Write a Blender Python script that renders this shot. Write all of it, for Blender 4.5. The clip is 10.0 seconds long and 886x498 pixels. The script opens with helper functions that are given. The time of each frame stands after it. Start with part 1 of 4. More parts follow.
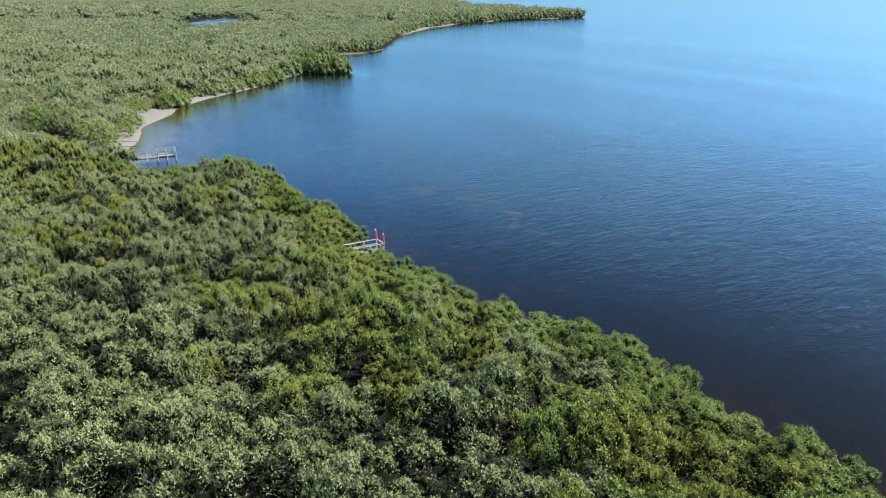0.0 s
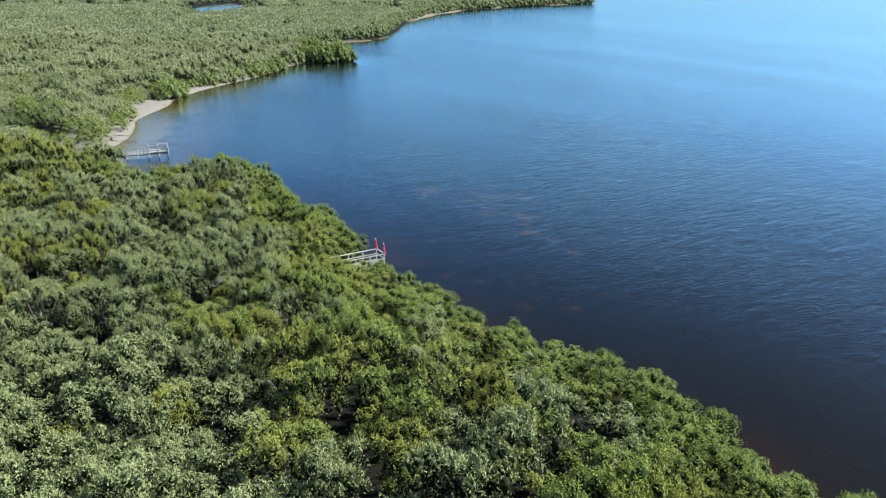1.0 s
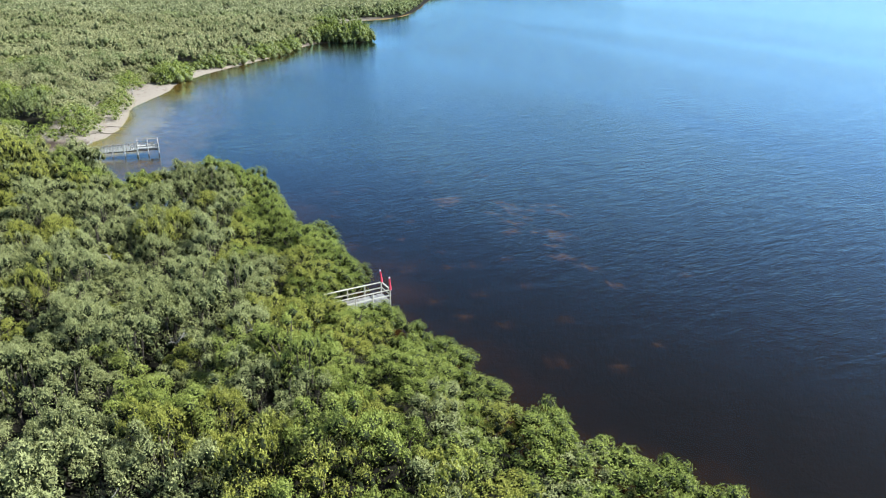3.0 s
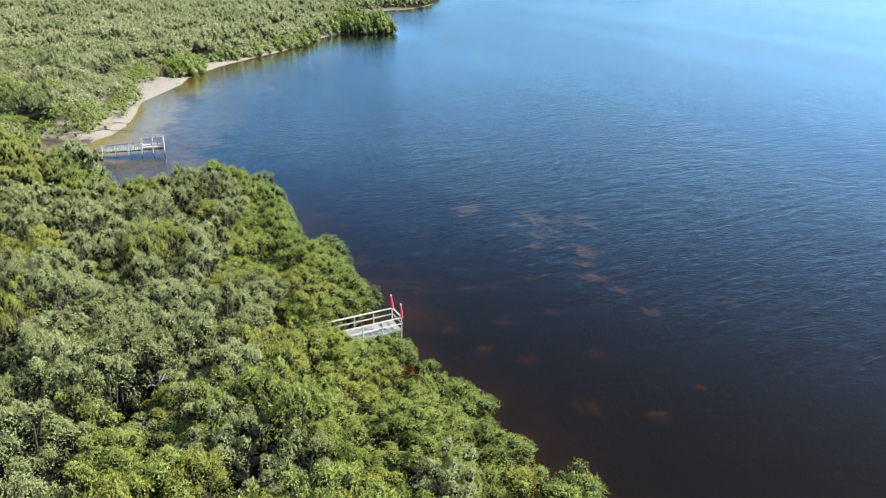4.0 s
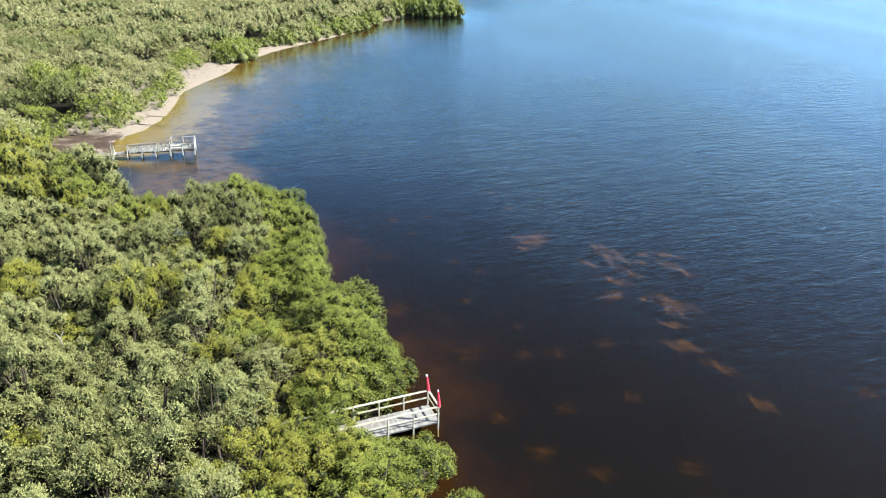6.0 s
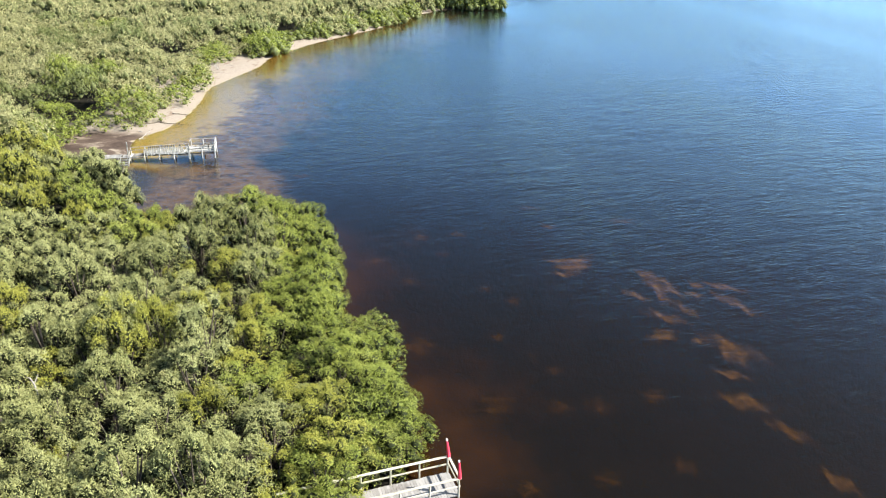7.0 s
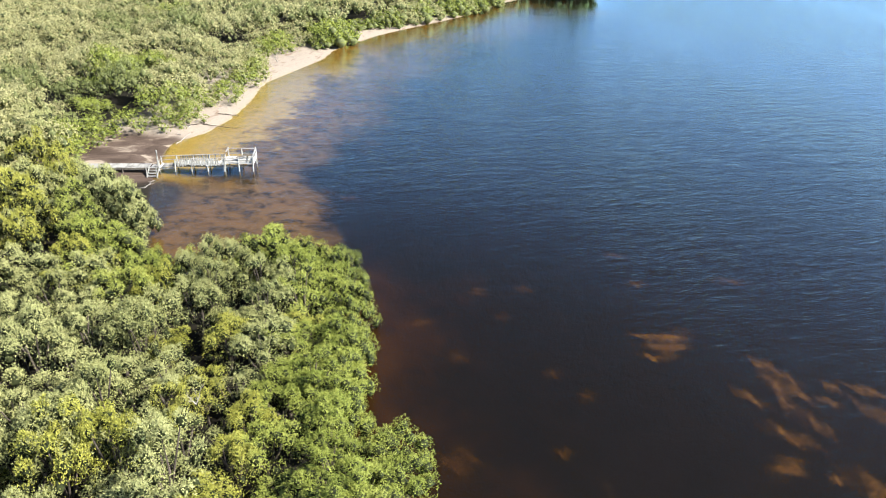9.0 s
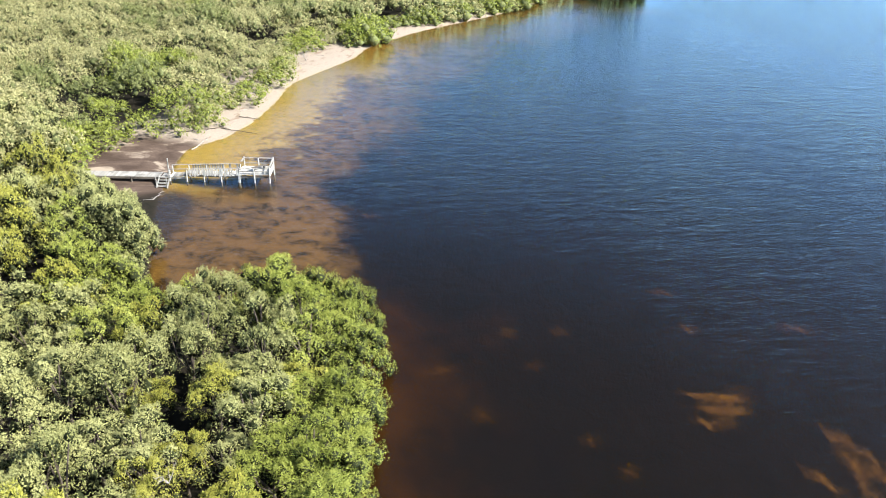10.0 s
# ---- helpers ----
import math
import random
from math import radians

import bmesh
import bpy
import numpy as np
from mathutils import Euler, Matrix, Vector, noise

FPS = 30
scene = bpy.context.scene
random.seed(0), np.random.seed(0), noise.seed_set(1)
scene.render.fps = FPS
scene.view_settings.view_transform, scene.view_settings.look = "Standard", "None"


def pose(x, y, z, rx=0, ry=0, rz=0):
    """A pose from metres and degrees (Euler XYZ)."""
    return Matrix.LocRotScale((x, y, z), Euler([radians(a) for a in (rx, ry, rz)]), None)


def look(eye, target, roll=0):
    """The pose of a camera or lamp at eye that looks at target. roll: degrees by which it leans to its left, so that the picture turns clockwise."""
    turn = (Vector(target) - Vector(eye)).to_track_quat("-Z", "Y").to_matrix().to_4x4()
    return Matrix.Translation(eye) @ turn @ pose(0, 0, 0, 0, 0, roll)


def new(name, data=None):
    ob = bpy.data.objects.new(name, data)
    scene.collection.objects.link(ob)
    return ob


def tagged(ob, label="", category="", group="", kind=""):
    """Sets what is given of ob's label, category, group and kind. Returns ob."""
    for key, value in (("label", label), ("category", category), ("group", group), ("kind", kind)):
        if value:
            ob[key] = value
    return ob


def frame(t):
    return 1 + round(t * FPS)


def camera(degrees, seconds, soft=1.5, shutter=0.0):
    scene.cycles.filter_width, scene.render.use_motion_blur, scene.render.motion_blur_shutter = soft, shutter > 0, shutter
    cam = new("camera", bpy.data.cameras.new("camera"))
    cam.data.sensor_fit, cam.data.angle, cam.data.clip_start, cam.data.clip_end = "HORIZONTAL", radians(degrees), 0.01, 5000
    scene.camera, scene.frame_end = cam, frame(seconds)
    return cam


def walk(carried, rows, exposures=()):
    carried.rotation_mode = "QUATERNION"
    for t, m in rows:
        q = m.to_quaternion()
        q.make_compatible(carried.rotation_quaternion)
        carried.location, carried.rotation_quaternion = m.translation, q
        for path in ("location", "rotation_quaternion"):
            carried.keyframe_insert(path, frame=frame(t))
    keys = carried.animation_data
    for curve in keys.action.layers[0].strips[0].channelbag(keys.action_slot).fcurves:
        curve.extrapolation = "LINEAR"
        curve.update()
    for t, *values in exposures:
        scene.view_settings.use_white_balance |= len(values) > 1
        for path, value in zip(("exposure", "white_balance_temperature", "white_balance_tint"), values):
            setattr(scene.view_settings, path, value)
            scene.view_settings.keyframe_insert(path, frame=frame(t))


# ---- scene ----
cam = camera(62.0, 10.0, 1.1)
PATH = [
    # seconds, eye x y z, yaw, pitch, lean
    (0.0, 0.232, 1.837, 26.059, 1.670, -19.598, 0.45),
    (0.5, 0.175, 4.879, 26.202, 1.938, -20.124, 0.51),
    (1.0, 0.119, 7.951, 26.310, 2.168, -20.623, 0.58),
    (1.5, 0.059, 11.051, 26.389, 2.433, -21.098, 0.64),
    (2.0, -0.009, 14.173, 26.444, 2.786, -21.554, 0.71),
    (2.5, -0.091, 17.316, 26.481, 3.267, -21.995, 0.78),
    (4.0, -0.476, 26.832, 26.513, 5.654, -23.260, 0.99),
    (4.5, -0.668, 30.021, 26.507, 6.770, -23.670, 1.06),
    (5.0, -0.900, 33.213, 26.495, 8.027, -24.078, 1.13),
    (5.5, -1.179, 36.405, 26.478, 9.404, -24.483, 1.21),
    (7.0, -2.352, 45.945, 26.394, 14.014, -25.686, 1.44),
    (7.5, -2.874, 49.101, 26.351, 15.624, -26.077, 1.52),
    (8.0, -3.471, 52.241, 26.296, 17.235, -26.461, 1.61),
    (8.5, -4.149, 55.359, 26.227, 18.830, -26.832, 1.69),
    (9.0, -4.914, 58.453, 26.138, 20.401, -27.187, 1.77),
    (9.5, -5.772, 61.520, 26.026, 21.948, -27.521, 1.86),
    (10.0, -6.729, 64.555, 25.886, 23.482, -27.827, 1.95),
]


def flight(x, y, z, yaw, pitch, lean):
    a, b = radians(yaw), radians(pitch)
    way = Vector((-math.sin(a) * math.cos(b), math.cos(a) * math.cos(b), math.sin(b)))
    return look((x, y, z), Vector((x, y, z)) + way, lean)


EXPOSURES = [(0.0, 0.95, 5700, 3), (2.5, 1.17, 5850, 4), (4.5, 1.35, 6150, 6), (5.5, 1.45, 6350, 6), (7.5, 1.6, 6650, 10), (10.0, 1.69, 6600, 11)]
walk(cam, [(t, flight(*row)) for t, *row in PATH], EXPOSURES)

# ---- light ----
SUN_AZ, SUN_EL = radians(84), radians(40)  # clockwise from +y, above the horizon
to_sun = Vector((math.sin(SUN_AZ) * math.cos(SUN_EL), math.cos(SUN_AZ) * math.cos(SUN_EL), math.sin(SUN_EL)))
sun = new("sun", bpy.data.lights.new("sun", "SUN"))
sun.data.energy, sun.data.angle, sun.data.color = 5.0, radians(0.53), (1.0, 0.95, 0.87)
sun.matrix_world = look(to_sun * 300, (0, 0, 0))
world = bpy.data.worlds.new("world")
scene.world, world.use_nodes = world, True
sky = world.node_tree.nodes.new("ShaderNodeTexSky")
sky.sky_type, sky.sun_disc = "NISHITA", False
sky.sun_elevation, sky.sun_rotation = SUN_EL, SUN_AZ
sky.air_density, sky.dust_density, sky.ozone_density = 0.8, 0.9, 3.0
background = world.node_tree.nodes["Background"]
world.node_tree.links.new(sky.outputs[0], background.inputs[0])
background.inputs[1].default_value = 0.088


# ---- materials ----
class Mat:
    """A small helper to wire node materials."""

    def __init__(self, name):
        self.mat = bpy.data.materials.new(name)
        self.mat.use_nodes = True
        self.tree = self.mat.node_tree
        self.bsdf = self.tree.nodes["Principled BSDF"]
        self.out = self.tree.nodes["Material Output"]

    def node(self, kind, **values):
        n = self.tree.nodes.new(kind)
        for key, value in values.items():
            n.inputs[key.replace("_", " ")].default_value = value
        return n

    def link(self, a, b):
        self.tree.links.new(a, b)

    def coords(self, scale=(1, 1, 1), angle=0.0, local=False):
        turned, m = self.node("ShaderNodeMapping", Rotation=(0, 0, -angle)), self.node("ShaderNodeMapping", Scale=scale)
        if local:
            self.link(self.node("ShaderNodeTexCoord").outputs["Object"], turned.inputs[0])
        else:
            self.link(self.node("ShaderNodeNewGeometry").outputs["Position"], turned.inputs[0])
        self.link(turned.outputs[0], m.inputs[0])
        return m.outputs[0]

    def noise(self, scale, detail=3.0, rough=0.55, where=None, warp=0.0):
        n = self.node("ShaderNodeTexNoise", Scale=scale, Detail=detail, Roughness=rough, Distortion=warp)
        self.link(where if where else self.coords(), n.inputs["Vector"])
        return n.outputs[0]

    def ramp(self, value, *stops):
        r = self.tree.nodes.new("ShaderNodeValToRGB")
        while len(r.color_ramp.elements) < len(stops):
            r.color_ramp.elements.new(0.5)
        for e, (pos, col) in zip(r.color_ramp.elements, stops):
            e.position, e.color = pos, (*col, 1) if len(col) == 3 else col
        self.link(value, r.inputs[0])
        return r.outputs[0]

    def step(self, value, low, high):
        r = self.node("ShaderNodeMapRange", From_Min=low, From_Max=high)
        r.interpolation_type = "SMOOTHSTEP"
        self.link(value, r.inputs[0])
        return r.outputs[0]

    def math(self, op, a, b):
        n = self.tree.nodes.new("ShaderNodeMath")
        n.operation = op
        for socket, v in zip(n.inputs, (a, b)):
            if isinstance(v, (int, float)):
                socket.default_value = v
            else:
                self.link(v, socket)
        return n.outputs[0]

    def mix(self, factor, a, b, mode="MIX"):
        n = self.tree.nodes.new("ShaderNodeMix")
        n.data_type, n.blend_type = "RGBA", mode
        for socket, v in ((n.inputs[0], factor), (n.inputs[6], a), (n.inputs[7], b)):
            if isinstance(v, (int, float)):
                socket.default_value = v
            elif isinstance(v, tuple):
                socket.default_value = (*v, 1)
            else:
                self.link(v, socket)
        return n.outputs[2]

    def attr(self, name):
        n = self.tree.nodes.new("ShaderNodeAttribute")
        n.attribute_name = name
        return n.outputs["Fac"]

    def bump(self, height, strength, distance):
        b = self.node("ShaderNodeBump", Strength=strength, Distance=distance)
        self.link(height, b.inputs["Height"])
        self.link(b.outputs[0], self.bsdf.inputs["Normal"])
        return b

    def finish(self, colour, rough, spec=0.5):
        if isinstance(colour, tuple):
            self.bsdf.inputs["Base Color"].default_value = (*colour, 1)
        else:
            self.link(colour, self.bsdf.inputs["Base Color"])
        if isinstance(rough, (int, float)):
            self.bsdf.inputs["Roughness"].default_value = rough
        else:
            self.link(rough, self.bsdf.inputs["Roughness"])
        self.bsdf.inputs["Specular IOR Level"].default_value = spec
        return self.mat


def leaf_material(name, dark, mid, light, tree_scale=0.35, shine=0.6, grain=0.07, thinness=0.15):
    """Leaves: tint by tree, by patch and by single leaf; thin enough to let light through."""
    m = Mat(name)
    geo = m.tree.nodes.new("ShaderNodeNewGeometry")
    info = m.tree.nodes.new("ShaderNodeObjectInfo")
    patch = m.noise(tree_scale, 3.0)
    value = m.math("ADD", m.math("MULTIPLY", geo.outputs["Random Per Island"], grain), m.math("MULTIPLY", patch, 0.55))
    value = m.math("ADD", value, m.math("MULTIPLY", m.math("SUBTRACT", m.noise(tree_scale * 3.5, 2.0), 0.5), 0.35))
    value = m.math("ADD", value, 0.15)
    value = m.math("ADD", value, m.math("MULTIPLY", m.math("SUBTRACT", info.outputs["Random"], 0.5), 0.22))
    colour = m.ramp(value, (0.18, dark), (0.5, mid), (0.85, light))
    m.finish(colour, shine, 0.12)
    thin = m.node("ShaderNodeBsdfTranslucent")
    m.link(m.mix(0.5 if tree_scale > 0.2 else 0.1, colour, (0.16, 0.22, 0.02)), thin.inputs[0])
    both = m.node("ShaderNodeMixShader", Fac=thinness)
    m.link(m.bsdf.outputs[0], both.inputs[1])
    m.link(thin.outputs[0], both.inputs[2])
    m.link(both.outputs[0], m.out.inputs[0])
    return m.mat


LEAVES = [
    leaf_material("leaf_grey_green", (0.155, 0.165, 0.058), (0.265, 0.28, 0.118), (0.36, 0.37, 0.165)),
    leaf_material("leaf_green", (0.12, 0.15, 0.025), (0.222, 0.258, 0.056), (0.315, 0.335, 0.092)),
    leaf_material("leaf_yellow_green", (0.165, 0.175, 0.03), (0.27, 0.275, 0.055), (0.37, 0.37, 0.095)),
    # paler tints for the woods beyond the cove, with some haze in the colour
    leaf_material("leaf_far_hazy", (0.23, 0.24, 0.12), (0.295, 0.30, 0.155), (0.35, 0.35, 0.19), 0.03, 0.8, 0.08, 0.36),
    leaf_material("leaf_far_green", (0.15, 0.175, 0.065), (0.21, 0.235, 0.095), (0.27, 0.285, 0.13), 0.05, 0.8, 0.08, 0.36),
    leaf_material("leaf_pale_hazy", (0.275, 0.273, 0.13), (0.38, 0.37, 0.185), (0.44, 0.425, 0.225), 0.12, 0.8, 0.08, 0.36),
]


def bark_material(name, a, b):
    m = Mat(name)
    n = m.noise(6.0, 4.0)
    m.bump(n, 0.5, 0.02)
    return m.finish(m.ramp(n, (0.3, a), (0.7, b)), 0.85, 0.2)


BARK = bark_material("bark", (0.045, 0.038, 0.03), (0.12, 0.10, 0.085))
# crown fill: shade between the leaves put into its colour, paler far off
INNER = bark_material("inner_shade", (0.011, 0.015, 0.0045), (0.026, 0.034, 0.01))
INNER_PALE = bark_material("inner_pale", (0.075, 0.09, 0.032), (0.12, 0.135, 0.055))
DEAD_WOOD = bark_material("dead_wood", (0.2, 0.19, 0.175), (0.36, 0.345, 0.325))


def wood_material(name, a, b, stain):
    """Weathered boards: grain along the board, tint by board, darker stains."""
    m = Mat(name)
    info = m.tree.nodes.new("ShaderNodeObjectInfo")
    grain = m.noise(1.0, 4.0, 0.6, m.coords((3, 40, 20), 0, True))
    blot = m.noise(1.4, 3.0)
    value = m.math("ADD", m.math("MULTIPLY", grain, 0.5), m.math("MULTIPLY", info.outputs["Random"], 0.45))
    colour = m.ramp(value, (0.25, a), (0.75, b))
    colour = m.mix(m.step(blot, 0.52, 0.7), colour, stain)
    m.bump(grain, 0.4, 0.01)
    return m.finish(colour, 0.8, 0.25)


BOARD = wood_material("weathered_board", (0.20, 0.195, 0.185), (0.31, 0.305, 0.295), (0.16, 0.15, 0.14))
BOARD_OLD = wood_material("old_board", (0.17, 0.172, 0.16), (0.31, 0.31, 0.29), (0.11, 0.11, 0.10))
BOARD_PALE = wood_material("bleached_board", (0.30, 0.30, 0.28), (0.44, 0.44, 0.41), (0.2, 0.2, 0.18))
PILE = wood_material("pile_wood", (0.07, 0.062, 0.052), (0.14, 0.128, 0.11), (0.04, 0.036, 0.03))
RAIL = wood_material("rail_paint", (0.38, 0.36, 0.29), (0.48, 0.46, 0.39), (0.28, 0.26, 0.21))


def plain_material(name, a, b, rough):
    m = Mat(name)
    return m.finish(m.ramp(m.noise(9.0), (0.3, a), (0.7, b)), rough)


RED = plain_material("faded_red", (0.50, 0.02, 0.045), (0.66, 0.05, 0.09), 0.5)
WHITE = plain_material("white_plastic", (0.68, 0.67, 0.66), (0.82, 0.81, 0.8), 0.45)


def ground_material():
    """Shore sand, reddish mud, leaf litter darkened as shade under the trees, and the bed of the bay: sand, then sea
    grass, then silt darkened for the light lost in deep water.
    """
    m = Mat("ground")
    off, sandy, mud, beach, golden = (m.attr(n) for n in ("shore", "sandy", "mud", "beach", "golden"))
    fine, mid, wide = m.noise(7.0, 4.0), m.noise(0.9, 4.0, 0.6, None, 0.6), m.noise(0.16, 3.0)
    sand = m.ramp(fine, (0.3, (0.21, 0.178, 0.145)), (0.7, (0.285, 0.25, 0.205)))
    wrack = m.step(m.noise(1.0, 4.0, 0.6, m.coords((1.4, 0.35, 1), 0.12), 1.0), 0.56, 0.68)
    sand = m.mix(wrack, sand, (0.17, 0.13, 0.10))
    dirt = m.ramp(m.noise(0.32, 4.0, 0.6, m.coords((1.0, 1.9, 1), 0.5), 0.7), (0.36, (0.048, 0.034, 0.026)), (0.55, (0.09, 0.066, 0.052)), (0.66, (0.27, 0.23, 0.18)))
    # leaf litter taken near black, with the shade under the canopy in its colour
    shaded_litter = m.ramp(mid, (0.3, (0.006, 0.006, 0.004)), (0.7, (0.016, 0.014, 0.009)))
    land = m.mix(beach, shaded_litter, sand)
    land = m.mix(mud, land, dirt)
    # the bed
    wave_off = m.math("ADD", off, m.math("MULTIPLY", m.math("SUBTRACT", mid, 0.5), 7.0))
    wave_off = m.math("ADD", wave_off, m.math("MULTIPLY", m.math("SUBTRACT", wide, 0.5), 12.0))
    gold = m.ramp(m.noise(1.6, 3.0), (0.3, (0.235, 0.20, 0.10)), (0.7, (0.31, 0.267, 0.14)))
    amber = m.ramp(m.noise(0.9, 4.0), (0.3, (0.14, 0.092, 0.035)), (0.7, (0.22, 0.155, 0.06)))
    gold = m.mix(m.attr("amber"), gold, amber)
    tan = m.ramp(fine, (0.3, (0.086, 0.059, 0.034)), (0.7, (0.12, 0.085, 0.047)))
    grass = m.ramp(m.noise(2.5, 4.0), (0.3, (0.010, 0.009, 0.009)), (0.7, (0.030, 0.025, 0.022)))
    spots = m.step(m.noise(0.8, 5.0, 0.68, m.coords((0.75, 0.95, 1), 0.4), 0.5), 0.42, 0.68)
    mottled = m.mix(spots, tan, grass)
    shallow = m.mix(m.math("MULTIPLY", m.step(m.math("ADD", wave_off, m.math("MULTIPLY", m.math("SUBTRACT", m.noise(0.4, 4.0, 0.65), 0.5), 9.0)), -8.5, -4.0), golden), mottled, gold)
    # sea grass colour on the pool, and on the strip painted as pier shade
    shallow = m.mix(m.attr("grass_and_shade"), shallow, grass)
    # near-black silt: the light that deep water swallows is put into its colour
    dimmed_silt = m.ramp(m.noise(0.5, 4.0), (0.35, (0.0008, 0.0009, 0.0022)), (0.75, (0.0026, 0.0022, 0.0038)))
    deep = m.mix(m.step(wave_off, -20.0, -9.5), dimmed_silt, shallow)
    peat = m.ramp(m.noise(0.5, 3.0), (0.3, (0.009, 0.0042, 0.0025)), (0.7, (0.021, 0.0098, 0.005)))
    edge = m.mix(m.step(wave_off, -9.0, -1.0), dimmed_silt, peat)
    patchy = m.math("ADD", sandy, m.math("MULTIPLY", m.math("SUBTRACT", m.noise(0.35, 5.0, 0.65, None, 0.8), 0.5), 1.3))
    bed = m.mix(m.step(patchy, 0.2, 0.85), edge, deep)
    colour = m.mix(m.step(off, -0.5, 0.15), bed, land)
    m.bump(m.math("ADD", mid, m.math("MULTIPLY", fine, 0.4)), 0.6, 0.08)
    return m.finish(colour, 0.92, 0.15)


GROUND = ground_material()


def water_material():
    """Clear brown bay water with wind ripples: it mirrors the sky by a facing curve, tinted bluer, and lets the tinted
    bed through.
    """
    m = Mat("bay_water")
    BAND = -1.05  # wind streaks
    turn = 0.60  # the crests run along this way
    swell = m.noise(1.0, 2.0, 0.5, m.coords((0.28, 1.1, 1), turn), 0.3)
    broad = m.noise(1.0, 2.0, 0.5, m.coords((0.13, 0.3, 1), turn - 0.05), 0.4)
    small = m.noise(1.0, 3.0, 0.6, m.coords((1.7, 7.0, 1), turn - 0.06), 0.2)
    patch = m.step(m.noise(1.0, 3.0, 0.55, m.coords((0.004, 0.024, 1), BAND), 0.5), 0.38, 0.62)
    # wavelets: thin peaked crests, broken into short lengths
    crests = None
    for scale, way, size in (((0.38, 1.5, 1), turn + 0.04, 0.16), ((0.66, 2.7, 1), turn - 0.08, 0.1)):
        off = m.math("ABSOLUTE", m.math("SUBTRACT", m.noise(1.0, 1.5, 0.5, m.coords(scale, way), 0.3), 0.5), 0.0)
        ridge = m.math("MAXIMUM", 0.0, m.math("SUBTRACT", 1.0, m.math("MULTIPLY", off, 9.0)))
        gate = m.step(m.noise(1.0, 2.0, 0.5, m.coords((scale[0] * 1.3, scale[1] * 0.8, 1), way + 0.5)), 0.42, 0.62)
        layer = m.math("MULTIPLY", m.math("MULTIPLY", ridge, gate), size)
        crests = layer if crests is None else m.math("ADD", crests, layer)
    height = m.math("ADD", m.math("ADD", crests, m.math("MULTIPLY", swell, 0.6)), m.math("ADD", m.math("MULTIPLY", small, 0.3), m.math("MULTIPLY", broad, 0.65)))
    open_water = m.step(m.attr("shore"), -2.0, -24.0)
    height = m.math("MULTIPLY", height, m.math("MULTIPLY", m.math("ADD", 0.72, m.math("MULTIPLY", patch, 0.42)), m.math("ADD", 0.4, m.math("MULTIPLY", open_water, 0.6))))
    b = m.node("ShaderNodeBump", Strength=1.0, Distance=0.105)
    m.link(height, b.inputs["Height"])
    gloss = m.node("ShaderNodeBsdfGlossy", Roughness=0.25)
    # blue put into the gloss colour, so that the mirrored sky turns bluer
    gloss.inputs[0].default_value = (0.61, 0.84, 1.0, 1)
    m.link(m.math("ADD", 0.1, m.math("MULTIPLY", open_water, 0.02)), gloss.inputs["Roughness"])  # calm shallows, ruffled open water
    m.link(b.outputs[0], gloss.inputs["Normal"])
    clear = m.node("ShaderNodeBsdfTransparent")
    clear.inputs[0].default_value = (0.85, 0.745, 0.475, 1)
    facing = m.node("ShaderNodeLayerWeight", Blend=0.5)
    m.link(b.outputs[0], facing.inputs["Normal"])
    mirror = m.math("MINIMUM", 1.0, m.math("ADD", 0.016, m.math("MULTIPLY", m.math("POWER", facing.outputs["Facing"], 6.4), 2.25)))
    both = m.tree.nodes.new("ShaderNodeMixShader")
    m.link(mirror, both.inputs[0])
    m.link(clear.outputs[0], both.inputs[1])
    m.link(gloss.outputs[0], both.inputs[2])
    m.link(both.outputs[0], m.out.inputs[0])
    return m.mat


WATER = water_material()


# ---- mesh helpers ----
def fast_mesh(name, verts, faces, mats, index=None):
    """A mesh from arrays: verts (n, 3), faces (m, 3 or 4)."""
    me = bpy.data.meshes.new(name)
    n, k = faces.shape
    me.vertices.add(len(verts))
    me.vertices.foreach_set("co", np.ascontiguousarray(verts, dtype=np.float32).ravel())
    me.loops.add(n * k)
    me.loops.foreach_set("vertex_index", np.ascontiguousarray(faces, dtype=np.int32).ravel())
    me.polygons.add(n)
    me.polygons.foreach_set("loop_start", np.arange(0, n * k, k, dtype=np.int32))
    for mat in mats:
        me.materials.append(mat)
    if index is not None:
        me.polygons.foreach_set("material_index", np.ascontiguousarray(index, dtype=np.int32))
    me.update(calc_edges=True)
    return me


def part(name, bm, material, parent, label=""):
    """Links a bmesh as one mesh object under a thing or under a part."""
    me = bpy.data.meshes.new(name)
    bm.to_mesh(me)
    bm.free()
    me.materials.append(material)
    ob = new(name, me)
    ob.parent = parent
    return tagged(ob, label)


def part_of(name, me, parent, m=None, label=""):
    ob = new(name, me)
    ob.parent = parent
    if m is not None:
        ob.matrix_local = m
    return tagged(ob, label)


def box(bm, size, m, bevel=0.0):
    """A box of that size, centred on m, its edges bevelled."""
    made = bmesh.ops.create_cube(bm, size=1.0, matrix=m @ Matrix.Diagonal((*size, 1)))
    if bevel:
        edges = list({e for v in made["verts"] for e in v.link_edges})
        bmesh.ops.bevel(bm, geom=edges, offset=bevel, segments=1, affect="EDGES")
    return made


